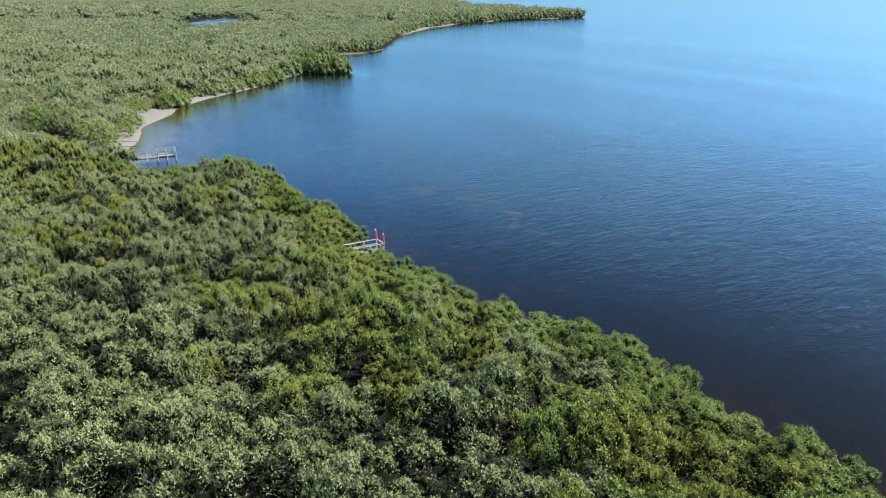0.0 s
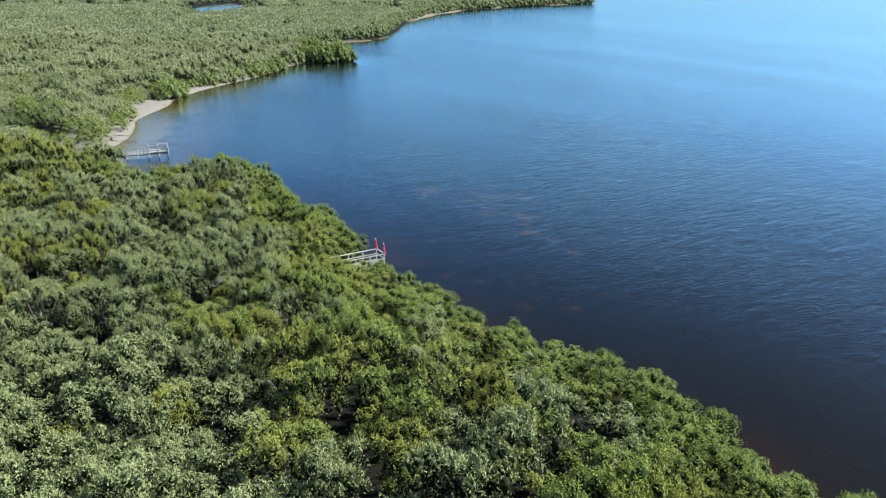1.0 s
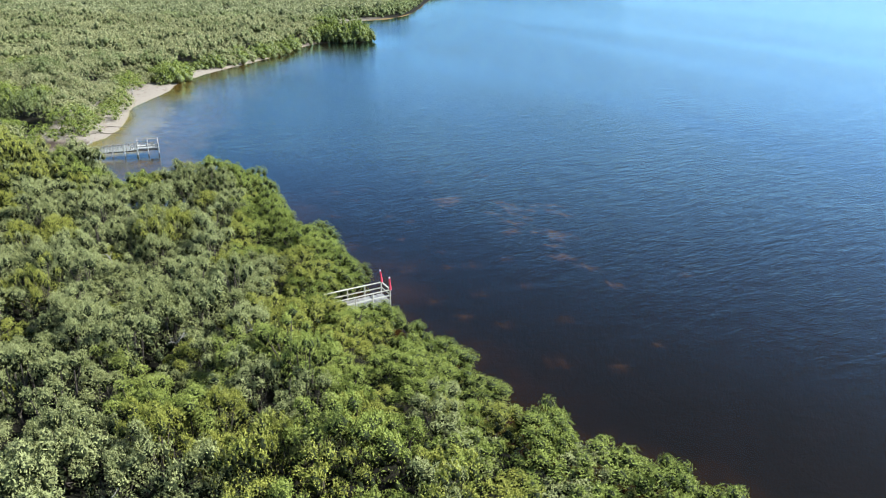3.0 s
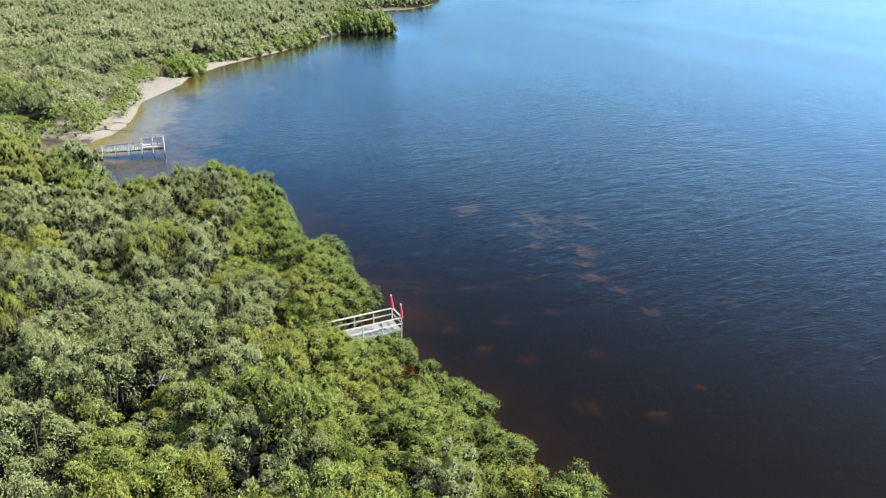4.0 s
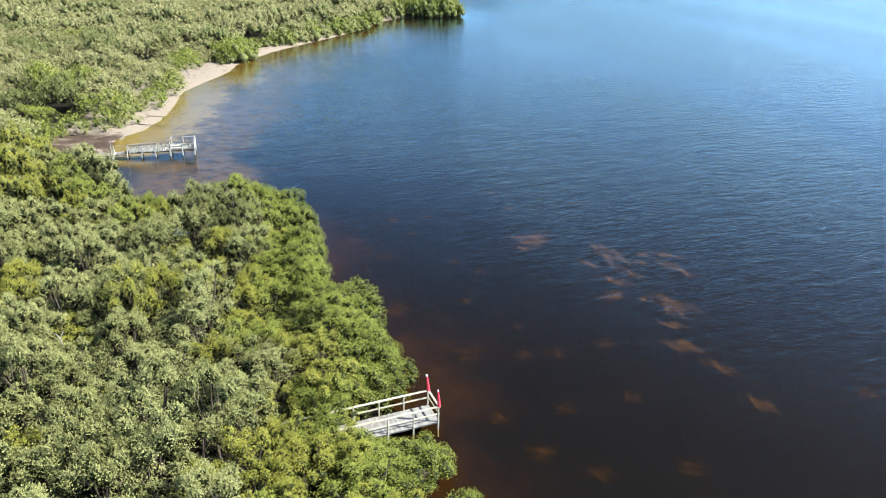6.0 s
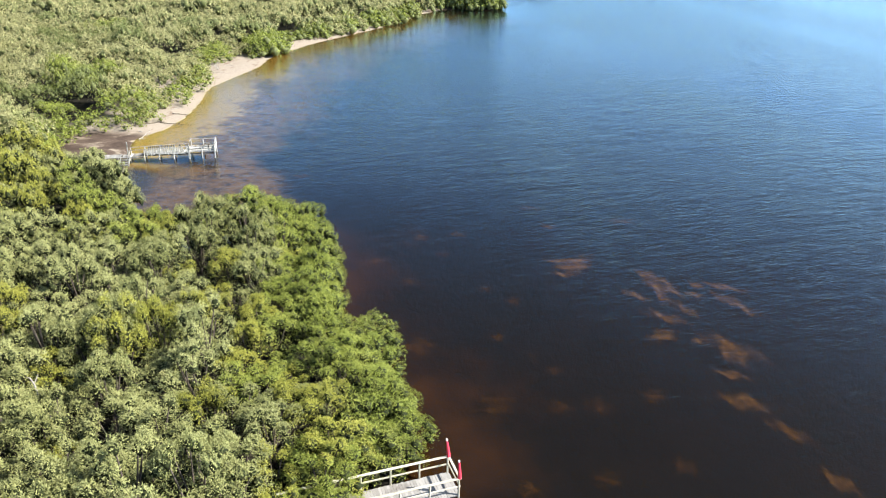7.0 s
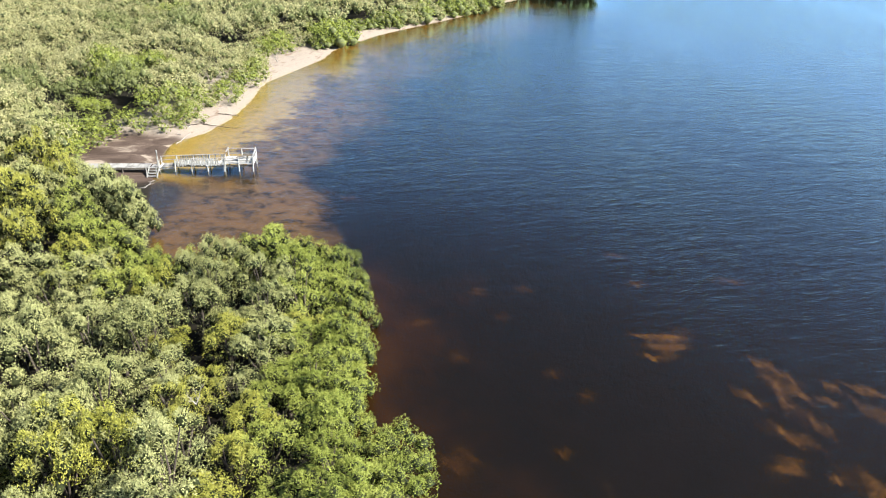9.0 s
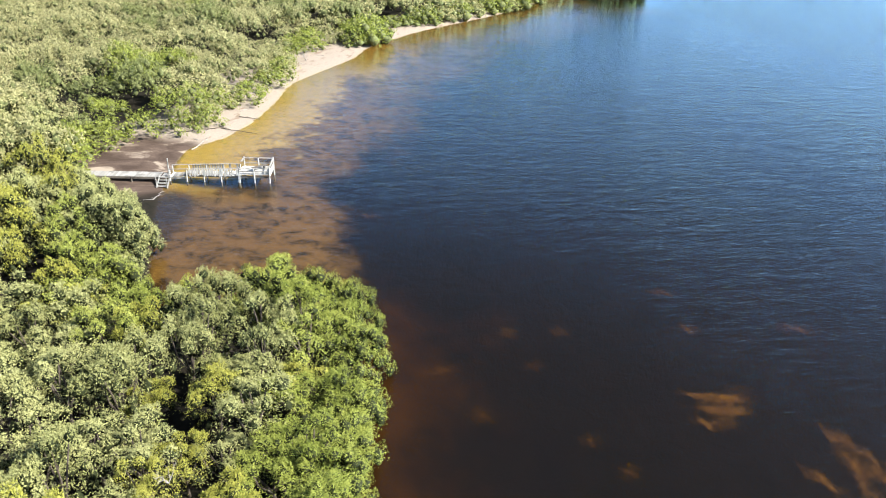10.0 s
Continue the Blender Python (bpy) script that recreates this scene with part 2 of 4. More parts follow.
def tube(bm, points, radii, sides=6):
    """A tapered limb through the points."""
    rings = []
    for i, (p, r) in enumerate(zip(points, radii)):
        a, b = points[max(i - 1, 0)], points[min(i + 1, len(points) - 1)]
        q = (Vector(b) - Vector(a)).to_track_quat("Z", "Y")
        rings.append([bm.verts.new(Vector(p) + q @ Vector((r * math.cos(k * math.tau / sides), r * math.sin(k * math.tau / sides), 0)))
                      for k in range(sides)])
    for lo, hi in zip(rings, rings[1:]):
        for k in range(sides):
            bm.faces.new((lo[k], lo[(k + 1) % sides], hi[(k + 1) % sides], hi[k]))
    bm.faces.new(list(reversed(rings[0])))
    bm.faces.new(rings[-1])


# ---- the plan of the shore ----
# water's edge, land on the west; from behind the camera round the cove and up the beach to the far point
COVE_SHORE = [(140, -90), (60, -8), (36, 19), (21.8, 34.3), (16.2, 42.8), (11.4, 50.2), (4.2, 55.0), (-0.6, 60.3), (-4.4, 65.6), (-8.9, 71.3), (-9.7, 76.4),
         (-15.0, 82.1), (-19.4, 86.2), (-21.0, 89.8), (-22.7, 94.2), (-26.5, 97.8), (-32.5, 97.3), (-38, 94), (-42, 98.5), (-49, 104), (-52.5, 108.5)]
BEACH_SHORE = [(-57, 116.5), (-56.4, 121), (-57, 126.5), (-59.4, 134.4), (-62, 141), (-62.4, 149), (-62.4, 157), (-64, 165), (-63.4, 172), (-62.8, 178),
         (-61, 185.5), (-58, 196.5), (-55.5, 208), (-53, 230), (-47, 236), (-39, 239)]
FAR_SHORE = [(-40, 246), (-52, 254), (-57, 280), (-50, 306), (-41, 317), (-36, 345), (-35, 440), (-14, 550), (40, 648), (99, 711), (104, 735), (60, 850), (-20, 1400), (100, 4400)]


def rounded(points, steps=4):
    p = np.array(points, float)
    out = []
    for i in range(len(p) - 1):
        a, b, c, d = p[max(i - 1, 0)], p[i], p[i + 1], p[min(i + 2, len(p) - 1)]
        for k in range(steps):
            t = k / steps
            out.append(0.5 * (2 * b + (c - a) * t + (2 * a - 5 * b + 4 * c - d) * t ** 2 + (3 * b - a - 3 * c + d) * t ** 3))
    return np.array(out + [p[-1]])


LINE = rounded(COVE_SHORE + BEACH_SHORE + FAR_SHORE)
RING = np.vstack([LINE, [(-4500, 4400), (-4500, -4500), (140, -4500)]])


def smooth(x, a, b):
    t = np.clip((x - a) / (b - a), 0, 1)
    return t * t * (3 - 2 * t)


def shore(x, y):
    """Metres from the water's edge: above 0 on land, below 0 in the bay and the lagoon."""
    x, y = np.asarray(x, float), np.asarray(y, float)
    best = np.full(x.shape, 1e9)
    for (ax, ay), (bx, by) in zip(LINE, LINE[1:]):
        dx, dy = bx - ax, by - ay
        t = np.clip(((x - ax) * dx + (y - ay) * dy) / (dx * dx + dy * dy), 0, 1)
        best = np.minimum(best, (x - ax - t * dx) ** 2 + (y - ay - t * dy) ** 2)
    inside = np.zeros(x.shape, bool)
    for (ax, ay), (bx, by) in zip(RING, np.roll(RING, -1, 0)):
        if ay != by:
            inside ^= ((ay > y) != (by > y)) & (x < (bx - ax) * (y - ay) / (by - ay) + ax)
    d = np.sqrt(best) * np.where(inside, 1, -1)
    lagoon = (np.hypot((x + 182 + 0.22 * (y - 555)) / 18, (y - 555) / 85) - 1) * 24
    return np.minimum(d, lagoon)


def ripple(x, y, size, seed=0.0):
    """Cheap smooth unevenness between -1 and 1."""
    a, b = x / size + seed, y / size - seed * 1.7
    return (np.sin(a * 1.3 + 1.7 * np.sin(b * 0.9)) + np.sin(b * 1.1 + 1.3 * np.sin(a * 1.2 + seed)) + np.sin(a * 0.7 - b * 0.8)) / 3


def sandy_at(x, y):
    """Where the bed is sand rather than dimmed silt: the beach and the cove."""
    cove = smooth(-x - 30.0 - 0.75 * np.clip(y - 104, -2, 14) + 1.2 * ripple(x, y, 2.1), -2.5, 4.5)
    return np.maximum(smooth(y, 118, 136), smooth(y, 93, 99) * cove) * (1 - 0.95 * smooth(y, 222, 236) * (1 - smooth(y, 256, 270)))


def beach_at(x, y, d):
    bare = smooth(y, 230, 236) * (1 - smooth(y, 284, 292)) + smooth(y, 312, 318) * (1 - smooth(y, 425, 445))
    return smooth(x, -125, -95) * smooth(y, 110, 117) * (1 - smooth(d, 8.0, 11.0)) * (1 - bare)


def golden_at(x, y):
    """Clean yellow sand, from the old pier northwards."""
    return smooth(y - (109.3 + 0.47 * (x + 52.4)) + 0.8 * ripple(x, y, 1.6), -2.6, 0.6)


def grass_and_shade_at(x, y):
    """Dark bed: a pool of sea grass below the mud flat, and a strip painted as shade under the old pier."""
    u, v = (x + 48.8) * 0.6 - (y - 105.2) * 0.8, (x + 48.8) * 0.8 + (y - 105.2) * 0.6
    pool = np.hypot(u / 4.6, v / 2.3) + 0.25 * ripple(x, y, 0.9)
    u, v = (x + 52.4) * 0.903 + (y - 109.3) * 0.429, -(x + 52.4) * 0.429 + (y - 109.3) * 0.903
    # this strip darkens the bed as the shade of the pier's deck
    strip = np.hypot((u - 5.0) / 5.0, (v - 0.9) / 1.7) + 0.2 * ripple(x, y, 0.8)
    return 0.92 * (1 - smooth(np.minimum(pool, strip), 0.55, 1.1))


def mud_at(x, y):
    """The mud flat at the head of the cove."""
    r = np.hypot((x + 58.6) / 9.6, (y - 111.2) / 8.0) + 0.10 * ripple(x, y, 1.4)
    return 1 - smooth(r, 0.75, 1.05)


def ground_height(x, y, d=None):
    d = shore(x, y) if d is None else d
    sandy, mud = sandy_at(x, y), mud_at(x, y)
    swamp = 1 - smooth(y, 96, 106)  # trees of the near wood stand with their feet in the water
    d = d - 1.9 * swamp
    land = 0.42 * (1 - np.exp(-np.maximum(d, 0) / 2.2)) * (1 - 0.72 * mud) + 0.02 * ripple(x, y, 1.1) * np.minimum(np.maximum(d, 0), 1)
    out = np.maximum(-d, 0)
    bed = sandy * (0.035 * np.minimum(out, 16) + 0.9 * smooth(out, 9, 26)) + (1 - sandy) * 0.85 * (1 - np.exp(-out / 3.2))
    return np.where(d > 0, land, -bed)


# where trees stand back from the water, by y
BACK_Y = (90, 100, 104, 108, 114, 117, 120, 124, 128, 133, 138, 141, 145, 150, 156, 162, 164.5, 170, 173, 177, 181, 186, 235, 260)
BACK_M = (0.3, 1.8, 5.2, 9.6, 7.6, 4.4, 2.8, 2.9, 2.7, 1.8, 0.8, 1.1, 4.0, 5.6, 6.8, 6.0, 1.2, 1.4, 3.5, 5.0, 4.0, 1.2, 0.2, 0.2)


def wooded(x, y, d):
    return d - np.interp(y, BACK_Y, BACK_M) - smooth(y, 112, 120) * (0.8 * ripple(x, y, 1.7, 3.0) - 0.1)


# ---- ground and water ----
def spread(lo, a, b, hi, step, grow=1.16):
    """Coordinates: even between a and b, ever wider outside."""
    mid = list(np.arange(a, b + step / 2, step))
    s, v, up = step, b, []
    while v < hi:
        s *= grow
        v += s
        up.append(min(v, hi))
    s, v, down = step, a, []
    while v > lo:
        s *= grow
        v -= s
        down.append(max(v, lo))
    return np.array(down[::-1] + mid + up)


def build_ground():
    xs, ys = spread(-4500, -74, 26, 4500, 0.7), spread(-4500, 30, 190, 4500, 0.7)
    gx, gy = np.meshgrid(xs, ys)
    d = shore(gx, gy)
    z = ground_height(gx, gy, d)
    nx, ny = len(xs), len(ys)
    i = np.arange(nx * ny).reshape(ny, nx)
    faces = np.stack([i[:-1, :-1], i[:-1, 1:], i[1:, 1:], i[1:, :-1]], -1).reshape(-1, 4)
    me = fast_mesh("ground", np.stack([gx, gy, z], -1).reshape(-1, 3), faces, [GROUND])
    for name, values in (("shore", d - 1.9 * (1 - smooth(gy, 96, 106))), ("sandy", sandy_at(gx, gy)), ("mud", mud_at(gx, gy)), ("beach", beach_at(gx, gy, d)), ("golden", golden_at(gx, gy)), ("grass_and_shade", grass_and_shade_at(gx, gy)), ("amber", smooth(gy, 138, 172))):
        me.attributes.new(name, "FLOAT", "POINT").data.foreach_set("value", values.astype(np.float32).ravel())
    me.polygons.foreach_set("use_smooth", np.ones(len(faces), bool))
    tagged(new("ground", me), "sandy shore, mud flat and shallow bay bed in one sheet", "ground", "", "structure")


build_ground()


def build_water():
    xs, ys = spread(-4500, -70, 30, 4500, 2.0, 1.2), spread(-4500, 30, 190, 4500, 2.0, 1.2)
    gx, gy = np.meshgrid(xs, ys)
    nx, ny = len(xs), len(ys)
    i = np.arange(nx * ny).reshape(ny, nx)
    faces = np.stack([i[:-1, :-1], i[:-1, 1:], i[1:, 1:], i[1:, :-1]], -1).reshape(-1, 4)
    me = fast_mesh("water", np.stack([gx, gy, 0 * gx], -1).reshape(-1, 3), faces, [WATER])
    me.attributes.new("shore", "FLOAT", "POINT").data.foreach_set("value", shore(gx, gy).astype(np.float32).ravel())
    tagged(new("water", me), "dark blue wind-rippled bay water, brown and clear by the shore", "water", "", "structure")


build_water()


# ---- mangroves ----
def unit(v):
    return v / np.maximum(np.linalg.norm(v, axis=-1, keepdims=True), 1e-6)


def foliage(rng, lobes, leaves, length, width, ruffle=0.3, lift=0.15, rise=0.7):
    """Small blades over the upper and outer sides of the plumes (x, y, z, radius, share of leaves). Returns verts (n, 3) and triangles."""
    lobes = np.asarray(lobes)
    which = np.repeat(np.arange(len(lobes)), np.maximum((leaves * lobes[:, 4]).astype(int), 1))
    r = lobes[which, 3][:, None]
    out = unit(rng.normal(size=(len(which), 3)) + (0, 0, rise))
    out[:, 2] = np.where(out[:, 2] < -0.35, -out[:, 2], out[:, 2])
    # each plume is a bunch of sprigs that stand out or lie back
    phase, turn = lobes[which, :3] * 5.0, rng.normal(size=(3, 3))
    sprig = np.sin(out @ turn * 4.6 + phase).sum(1, keepdims=True)
    slope = (np.cos(out @ turn * 4.6 + phase) @ turn.T) * 0.22
    root = lobes[which, :3] + out * r * (0.78 + 0.2 * rng.random((len(which), 1)) + 0.14 * sprig) * (1, 1, 1.3)
    face = unit(out - slope + rng.normal(size=out.shape) * ruffle + (0, 0, lift))
    way = unit(np.cross(face, rng.normal(size=face.shape)) + out * 0.6 + (0, 0, 0.35))
    side = unit(np.cross(face, way))
    size = (0.65 + 0.7 * rng.random(len(way)))[:, None]
    half = side * width * size * 0.5
    verts = np.stack([root + way * length * size, root + half, root - half], 1).reshape(-1, 3)
    return verts, np.arange(len(verts)).reshape(-1, 3)


KNOT_V = np.array([(1, 0, 0), (0, 1, 0), (-1, 0, 0), (0, -1, 0), (0, 0, 1), (0, 0, -1)], float)
KNOT_F = np.array([(0, 1, 4), (1, 2, 4), (2, 3, 4), (3, 0, 4), (1, 0, 5), (2, 1, 5), (3, 2, 5), (0, 3, 5)])


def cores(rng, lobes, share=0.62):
    """Rough knots inside each plume, coloured as the shade between its twigs and leaves."""
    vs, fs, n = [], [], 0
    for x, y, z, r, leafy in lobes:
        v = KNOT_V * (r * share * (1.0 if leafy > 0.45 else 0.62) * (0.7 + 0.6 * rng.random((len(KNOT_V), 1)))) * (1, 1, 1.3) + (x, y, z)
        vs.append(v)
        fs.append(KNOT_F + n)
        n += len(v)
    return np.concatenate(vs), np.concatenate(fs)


def crown_lobes(rng, radius, height, count, girth=0.26, fall=0.4, uneven=0.06, skirt=7):
    """Upright plumes side by side, with clefts between, over a shaded skirt."""
    lobes = []
    for k in range(count):
        a, q = k * 2.39996 + 0.3 * rng.normal(), 0.9 * radius * math.sqrt((k + 0.2) / count) * (1 + 0.08 * rng.normal())
        r = radius * girth * (0.72 + 0.56 * rng.random())
        lobes.append((q * math.cos(a), q * math.sin(a), height * (1 + uneven * rng.normal()) - fall * q * q / radius - 1.3 * r, r, r * r / (radius * girth) ** 2))
    for k in range(skirt):
        a, q = math.tau * (k + 0.4 * rng.random()) / 6, radius * (0.72 + 0.15 * rng.random()) * (k < 6)
        lobes.append((q * math.cos(a), q * math.sin(a), height * (0.48 + 0.14 * rng.random()), 0.36 * radius, 0.4))
    return lobes


def bush_lobes(rng, radius, height, count, girth=0.3):
    """Plumes all over an uneven dome that comes down to the water."""
    lobes = []
    for k in range(count):
        up = (k + 0.5) / count
        a, rim = k * 2.39996 + 0.2 * rng.normal(), math.sqrt(1 - up * up)
        q = radius * rim * (0.76 + 0.1 * rng.normal())
        r = radius * girth * (0.75 + 0.5 * rng.random())
        lobes.append((q * math.cos(a), q * math.sin(a), 0.3 + (height - 0.3 - 1.2 * r) * up * (1 + 0.08 * rng.normal()), r, r * r / (radius * girth) ** 2))
    lobes.append((0.0, 0.0, 0.45 * height, 0.5 * radius, 0.1))
    return lobes


def tree_arrays(rng, radius, height, count, leaves, length, width, share=0.6, lobes_of=crown_lobes, ruffle=0.24, lift=0.15, **shape):
    lobes = lobes_of(rng, radius, height, count, **shape)
    lv, lf = foliage(rng, lobes, leaves, length, width, ruffle, lift)
    cv, cf = cores(rng, lobes, share)
    tri = np.concatenate([lf, cf + len(lv)])
    slot = np.concatenate([np.zeros(len(lf), int), np.ones(len(cf), int)])
    return lobes, np.concatenate([lv, cv]), tri, slot


def trunk_mesh(rng, lobes):
    """A leaning stem with a limb to each lobe and prop roots."""
    bm = bmesh.new()
    fork = Vector((0.1, -0.05, 0.35 * lobes[0][2]))
    tube(bm, [(0, 0, -0.5), (0.04, 0.03, 0.3), fork], [0.13, 0.10, 0.08])
    for x, y, z, r, _ in lobes[:6]:
        bend = fork.lerp(Vector((x, y, z)), 0.5) + Vector((0.1 * rng.normal(), 0.1 * rng.normal(), -0.1))
        tube(bm, [fork, bend, (x, y, z + 0.2 * r)], [0.06, 0.045, 0.02], 5)
    for k in range(5):
        a = math.tau * (k + rng.random() * 0.5) / 5
        q = 0.45 + 0.3 * rng.random()
        tube(bm, [(0.02, 0.02, 0.55), (0.6 * q * math.cos(a), 0.6 * q * math.sin(a), 0.38), (q * math.cos(a), q * math.sin(a), -0.4)], [0.035, 0.03, 0.025], 4)
    me = bpy.data.meshes.new("trunk")
    bm.to_mesh(me)
    bm.free()
    me.materials.append(BARK)
    return me


def scatter(rng, x0, x1, y0, y1, step, jitter=0.36):
    gx, gy = np.meshgrid(np.arange(x0, x1, step), np.arange(y0, y1, step))
    gx[1::2] += step / 2
    gx = gx + rng.uniform(-jitter, jitter, gx.shape) * step
    gy = gy + rng.uniform(-jitter, jitter, gy.shape) * step
    return gx.ravel(), gy.ravel()


def species_at(rng, x, y, d):
    """0 grey-green, 1 green by the water, 2 yellow-green in drifts."""
    drift = ripple(x, y, 5.0, 2.0) + 0.5 * rng.normal(size=x.shape)
    kind = np.where(drift > np.where(y > 62, 0.45, 0.62), 2, 0)
    belt = (d < np.where(y < 60, 19, 9.5) + 3 * ripple(x, y, 6.0, 4.0)) & (y < 84)  # the greener belt behind the water's edge
    chance = rng.random(x.shape)
    kind = np.where(belt & (chance < np.where(y < 60, 0.8, 0.62)), np.where(chance < np.where(y < 60, 0.44, 0.2), 1, 2), kind)
    kind = np.where((x < -36) & (y > 86) & (rng.random(x.shape) < 0.45), 2, kind)  # yellower on the point by the old pier
    by_the_dock = np.hypot((x + 12.0) / 5.5, (y - 63.5) / 4.0) + 0.25 * rng.normal(size=x.shape) < 1.0
    kind = np.where(by_the_dock, 2, kind)
    kind = np.where((d < 5.0 + 1.2 * rng.normal(size=x.shape)) & (drift < 1.0), 1, kind)
    return kind


def planted(name, rng, sets, x, y, scale, tall, kind, bushy, mats, label):
    """Many trees as one mesh: each a turned and scaled copy out of the set of trees or of bushes (verts, triangles, slots)."""
    vs, fs, ms, n = [], [], [], 0
    pick = rng.integers(0, 1000, len(x))
    turn = rng.uniform(0, math.tau, len(x))
    for i in range(len(x)):
        choice = sets[int(bushy[i])]
        v, f, slot = choice[pick[i] % len(choice)]
        c, s = math.cos(turn[i]), math.sin(turn[i])
        w = v * (scale[i], scale[i], tall[i])
        vs.append(np.stack([w[:, 0] * c - w[:, 1] * s + x[i], w[:, 0] * s + w[:, 1] * c + y[i], w[:, 2]], 1))
        fs.append(f + n)
        ms.append(np.where(slot == 1, len(mats) - 1, kind[i]))
        n += len(v)
    me = fast_mesh(name, np.concatenate(vs), np.concatenate(fs), mats, np.concatenate(ms))
    return tagged(new(name, me), label, "mangrove", "", "stuff")


rng = np.random.default_rng(7)
KIND_LABEL = ["grey-green mangrove tree with dense tufted crown", "bright green mangrove tree leaning over the water's edge",
              "yellow-green mangrove tree among taller grey ones"]
CATEGORY = "mangrove tree"

# near wood, on this side of the cove
HOLLOWS = [(-24.0, 50.5), (-18.0, 44.5), (-12.5, 38.2), (-9.5, 35.2), (-10.9, 43.0), (-5.5, 40.5), (-3.4, 37.0), (0.5, 41.5), (-41.0, 67.5), (2.4, 34.0), (-21.0, 47.5), (6.5, 42.0)]  # gaps in the canopy
px, py = scatter(rng, -84, 46, 22, 112, 2.25)
ex, ey = scatter(rng, -60, 46, 22, 106, 2.1)
ed = wooded(ex, ey, shore(ex, ey))
rim = (ed > 0.6) & (ed < 2.2)  # a close row of low bushy trees along the water
pd = wooded(px, py, shore(px, py))
inland = pd > 1.8
px, py = np.concatenate([px[inland], ex[rim]]), np.concatenate([py[inland], ey[rim]])
bushy = np.concatenate([np.zeros(inland.sum(), bool), np.ones(rim.sum(), bool)])
pd = shore(px, py)
free = wooded(px, py, pd)
ax, ay = (px + 7.8) * 0.831 + (py - 72.18) * 0.556, -(px + 7.8) * 0.556 + (py - 72.18) * 0.831  # along and across the small dock
hollow = np.min([np.hypot((px - a) / 1.3, (py - b) / 1.25) for a, b in HOLLOWS], 0) < 1.0
clear = hollow & ~bushy | (ax > -5.4) & (ay > -2.6) & (ay < 3.4)
extra = [(-5.7, 62.5), (-22.0, 88.2), (-22.6, 89.2), (-21.4, 87.2), (-5.0, 63.6), (14.9, 41.5), (15.3, 39.9), (15.8, 38.2), (-16.2, 82.8), (-15.2, 81.4),
         (-31.5, 96.5), (-29.5, 97.2), (-27.5, 97.3), (-33.5, 95.6), (-25.5, 95.9), (3.4, 55.6), (9.6, 51.4), (12.0, 49.0), (14.8, 45.2), (19.6, 37.4), (21.3, 35.6),
         (-48.3, 100.2), (-46.8, 98.7), (-45.2, 97.6), (-48.8, 100.8), (-50.5, 101.0), (-52.5, 101.6), (-54.5, 102.6), (-56.5, 103.6), (-46.0, 98.4), (-3.2, 63.2), (-2.4, 62.2), (-13.5, 77.6), (-12.9, 76.7)]  # bushes that close the rim
by_dock = [(-3.3, 3.4), (-4.8, 3.2), (-2.3, 4.8), (-6.6, 3.2), (-5.2, -1.6), (-3.6, -2.4), (-6.8, -1.5), (-2.2, -3.4), (-3.4, 4.9), (-6.0, 0.7), (-7.4, 1.4), (-7.0, -0.8), (-4.6, -1.3)]
keep = ~clear & (bushy | (rng.random(px.shape) > np.where(py < 56, 0.06, 0.0))) & (px > -4 - 0.67 * py) & (px < 40 - 0.2 * py)
px, py, bushy = px[keep], py[keep], bushy[keep]
px, py = np.append(px, [a for a, _ in extra]), np.append(py, [b for _, b in extra])
bushy = np.append(bushy, [True] * len(extra))
px = np.append(px, [-7.8 + 0.831 * a - 0.556 * b for a, b in by_dock])
py = np.append(py, [72.18 + 0.556 * a + 0.831 * b for a, b in by_dock])
bushy = np.append(bushy, [True] * len(by_dock))
pd = shore(px, py)
free = wooded(px, py, pd)
tall = np.where(bushy, 0.86, 0.8 + 0.2 * smooth(free, 3, 10)) * (1 + np.where(bushy, 0.09, 0.2) * ripple(px, py, 2.6) + np.where(bushy, 0.08, 0.2 + 0.1 * (1 - smooth(py, 48, 56))) * rng.normal(size=px.shape))
tall = np.clip(tall, 0.6, 1.28)
tall = tall * (1 - 0.08 * smooth(py, 70, 80) * smooth(-px, 29, 33))
tall = tall * (1 + 0.2 * np.exp(-((px - 0.5) / 4) ** 2 - ((py - 37) / 5) ** 2) - np.exp(-((px + 9.5) / 6) ** 2 - ((py - 38) / 5) ** 2) * (0.14 + 0.26 * rng.random(px.shape)))  # a sunken, shaded stretch
tall = np.where(~bushy & (free < 9), np.minimum(tall, 0.93), tall)
tall = tall * (1 + (0.12 + 0.12 * smooth(-px, 26, 32)) * smooth(py, 84, 90)) * (1 - 0.13 * (1 - smooth(py, 78, 84)) * (1 - smooth(pd, 6, 11)))  # taller on the point of the cove
tall[-len(by_dock):] = [0.85, 0.85, 1.0, 0.9, 0.7, 0.65, 0.82, 0.75, 1.0, 0.62, 0.75, 0.8, 0.55]
ax, ay = (px + 7.8) * 0.831 + (py - 72.18) * 0.556, -(px + 7.8) * 0.556 + (py - 72.18) * 0.831
low = (ay < -0.5) & (ay > -10) & (ax - 0.506 * ay > -4.1) & (ax - 0.506 * ay < 2.0)  # low growth south of the dock
tall = np.where(low, np.minimum(tall, (0.95 - 0.40 * ay) / np.where(bushy, 3.5, 4.8)), tall)
wide = np.where(bushy, 0.82 + 0.3 * rng.random(px.shape), 0.88 + 0.36 * rng.random(px.shape))
kind = species_at(rng, px, py, pd)
kind = np.where(bushy & (rng.random(px.shape) < 0.8), 1, kind)
kind = np.where((px < -42) & (py > 94), np.where(rng.random(px.shape) < 0.3, 2, 0), kind)
wide = np.where((kind == 2) & ~bushy, 0.82 * wide, wide)
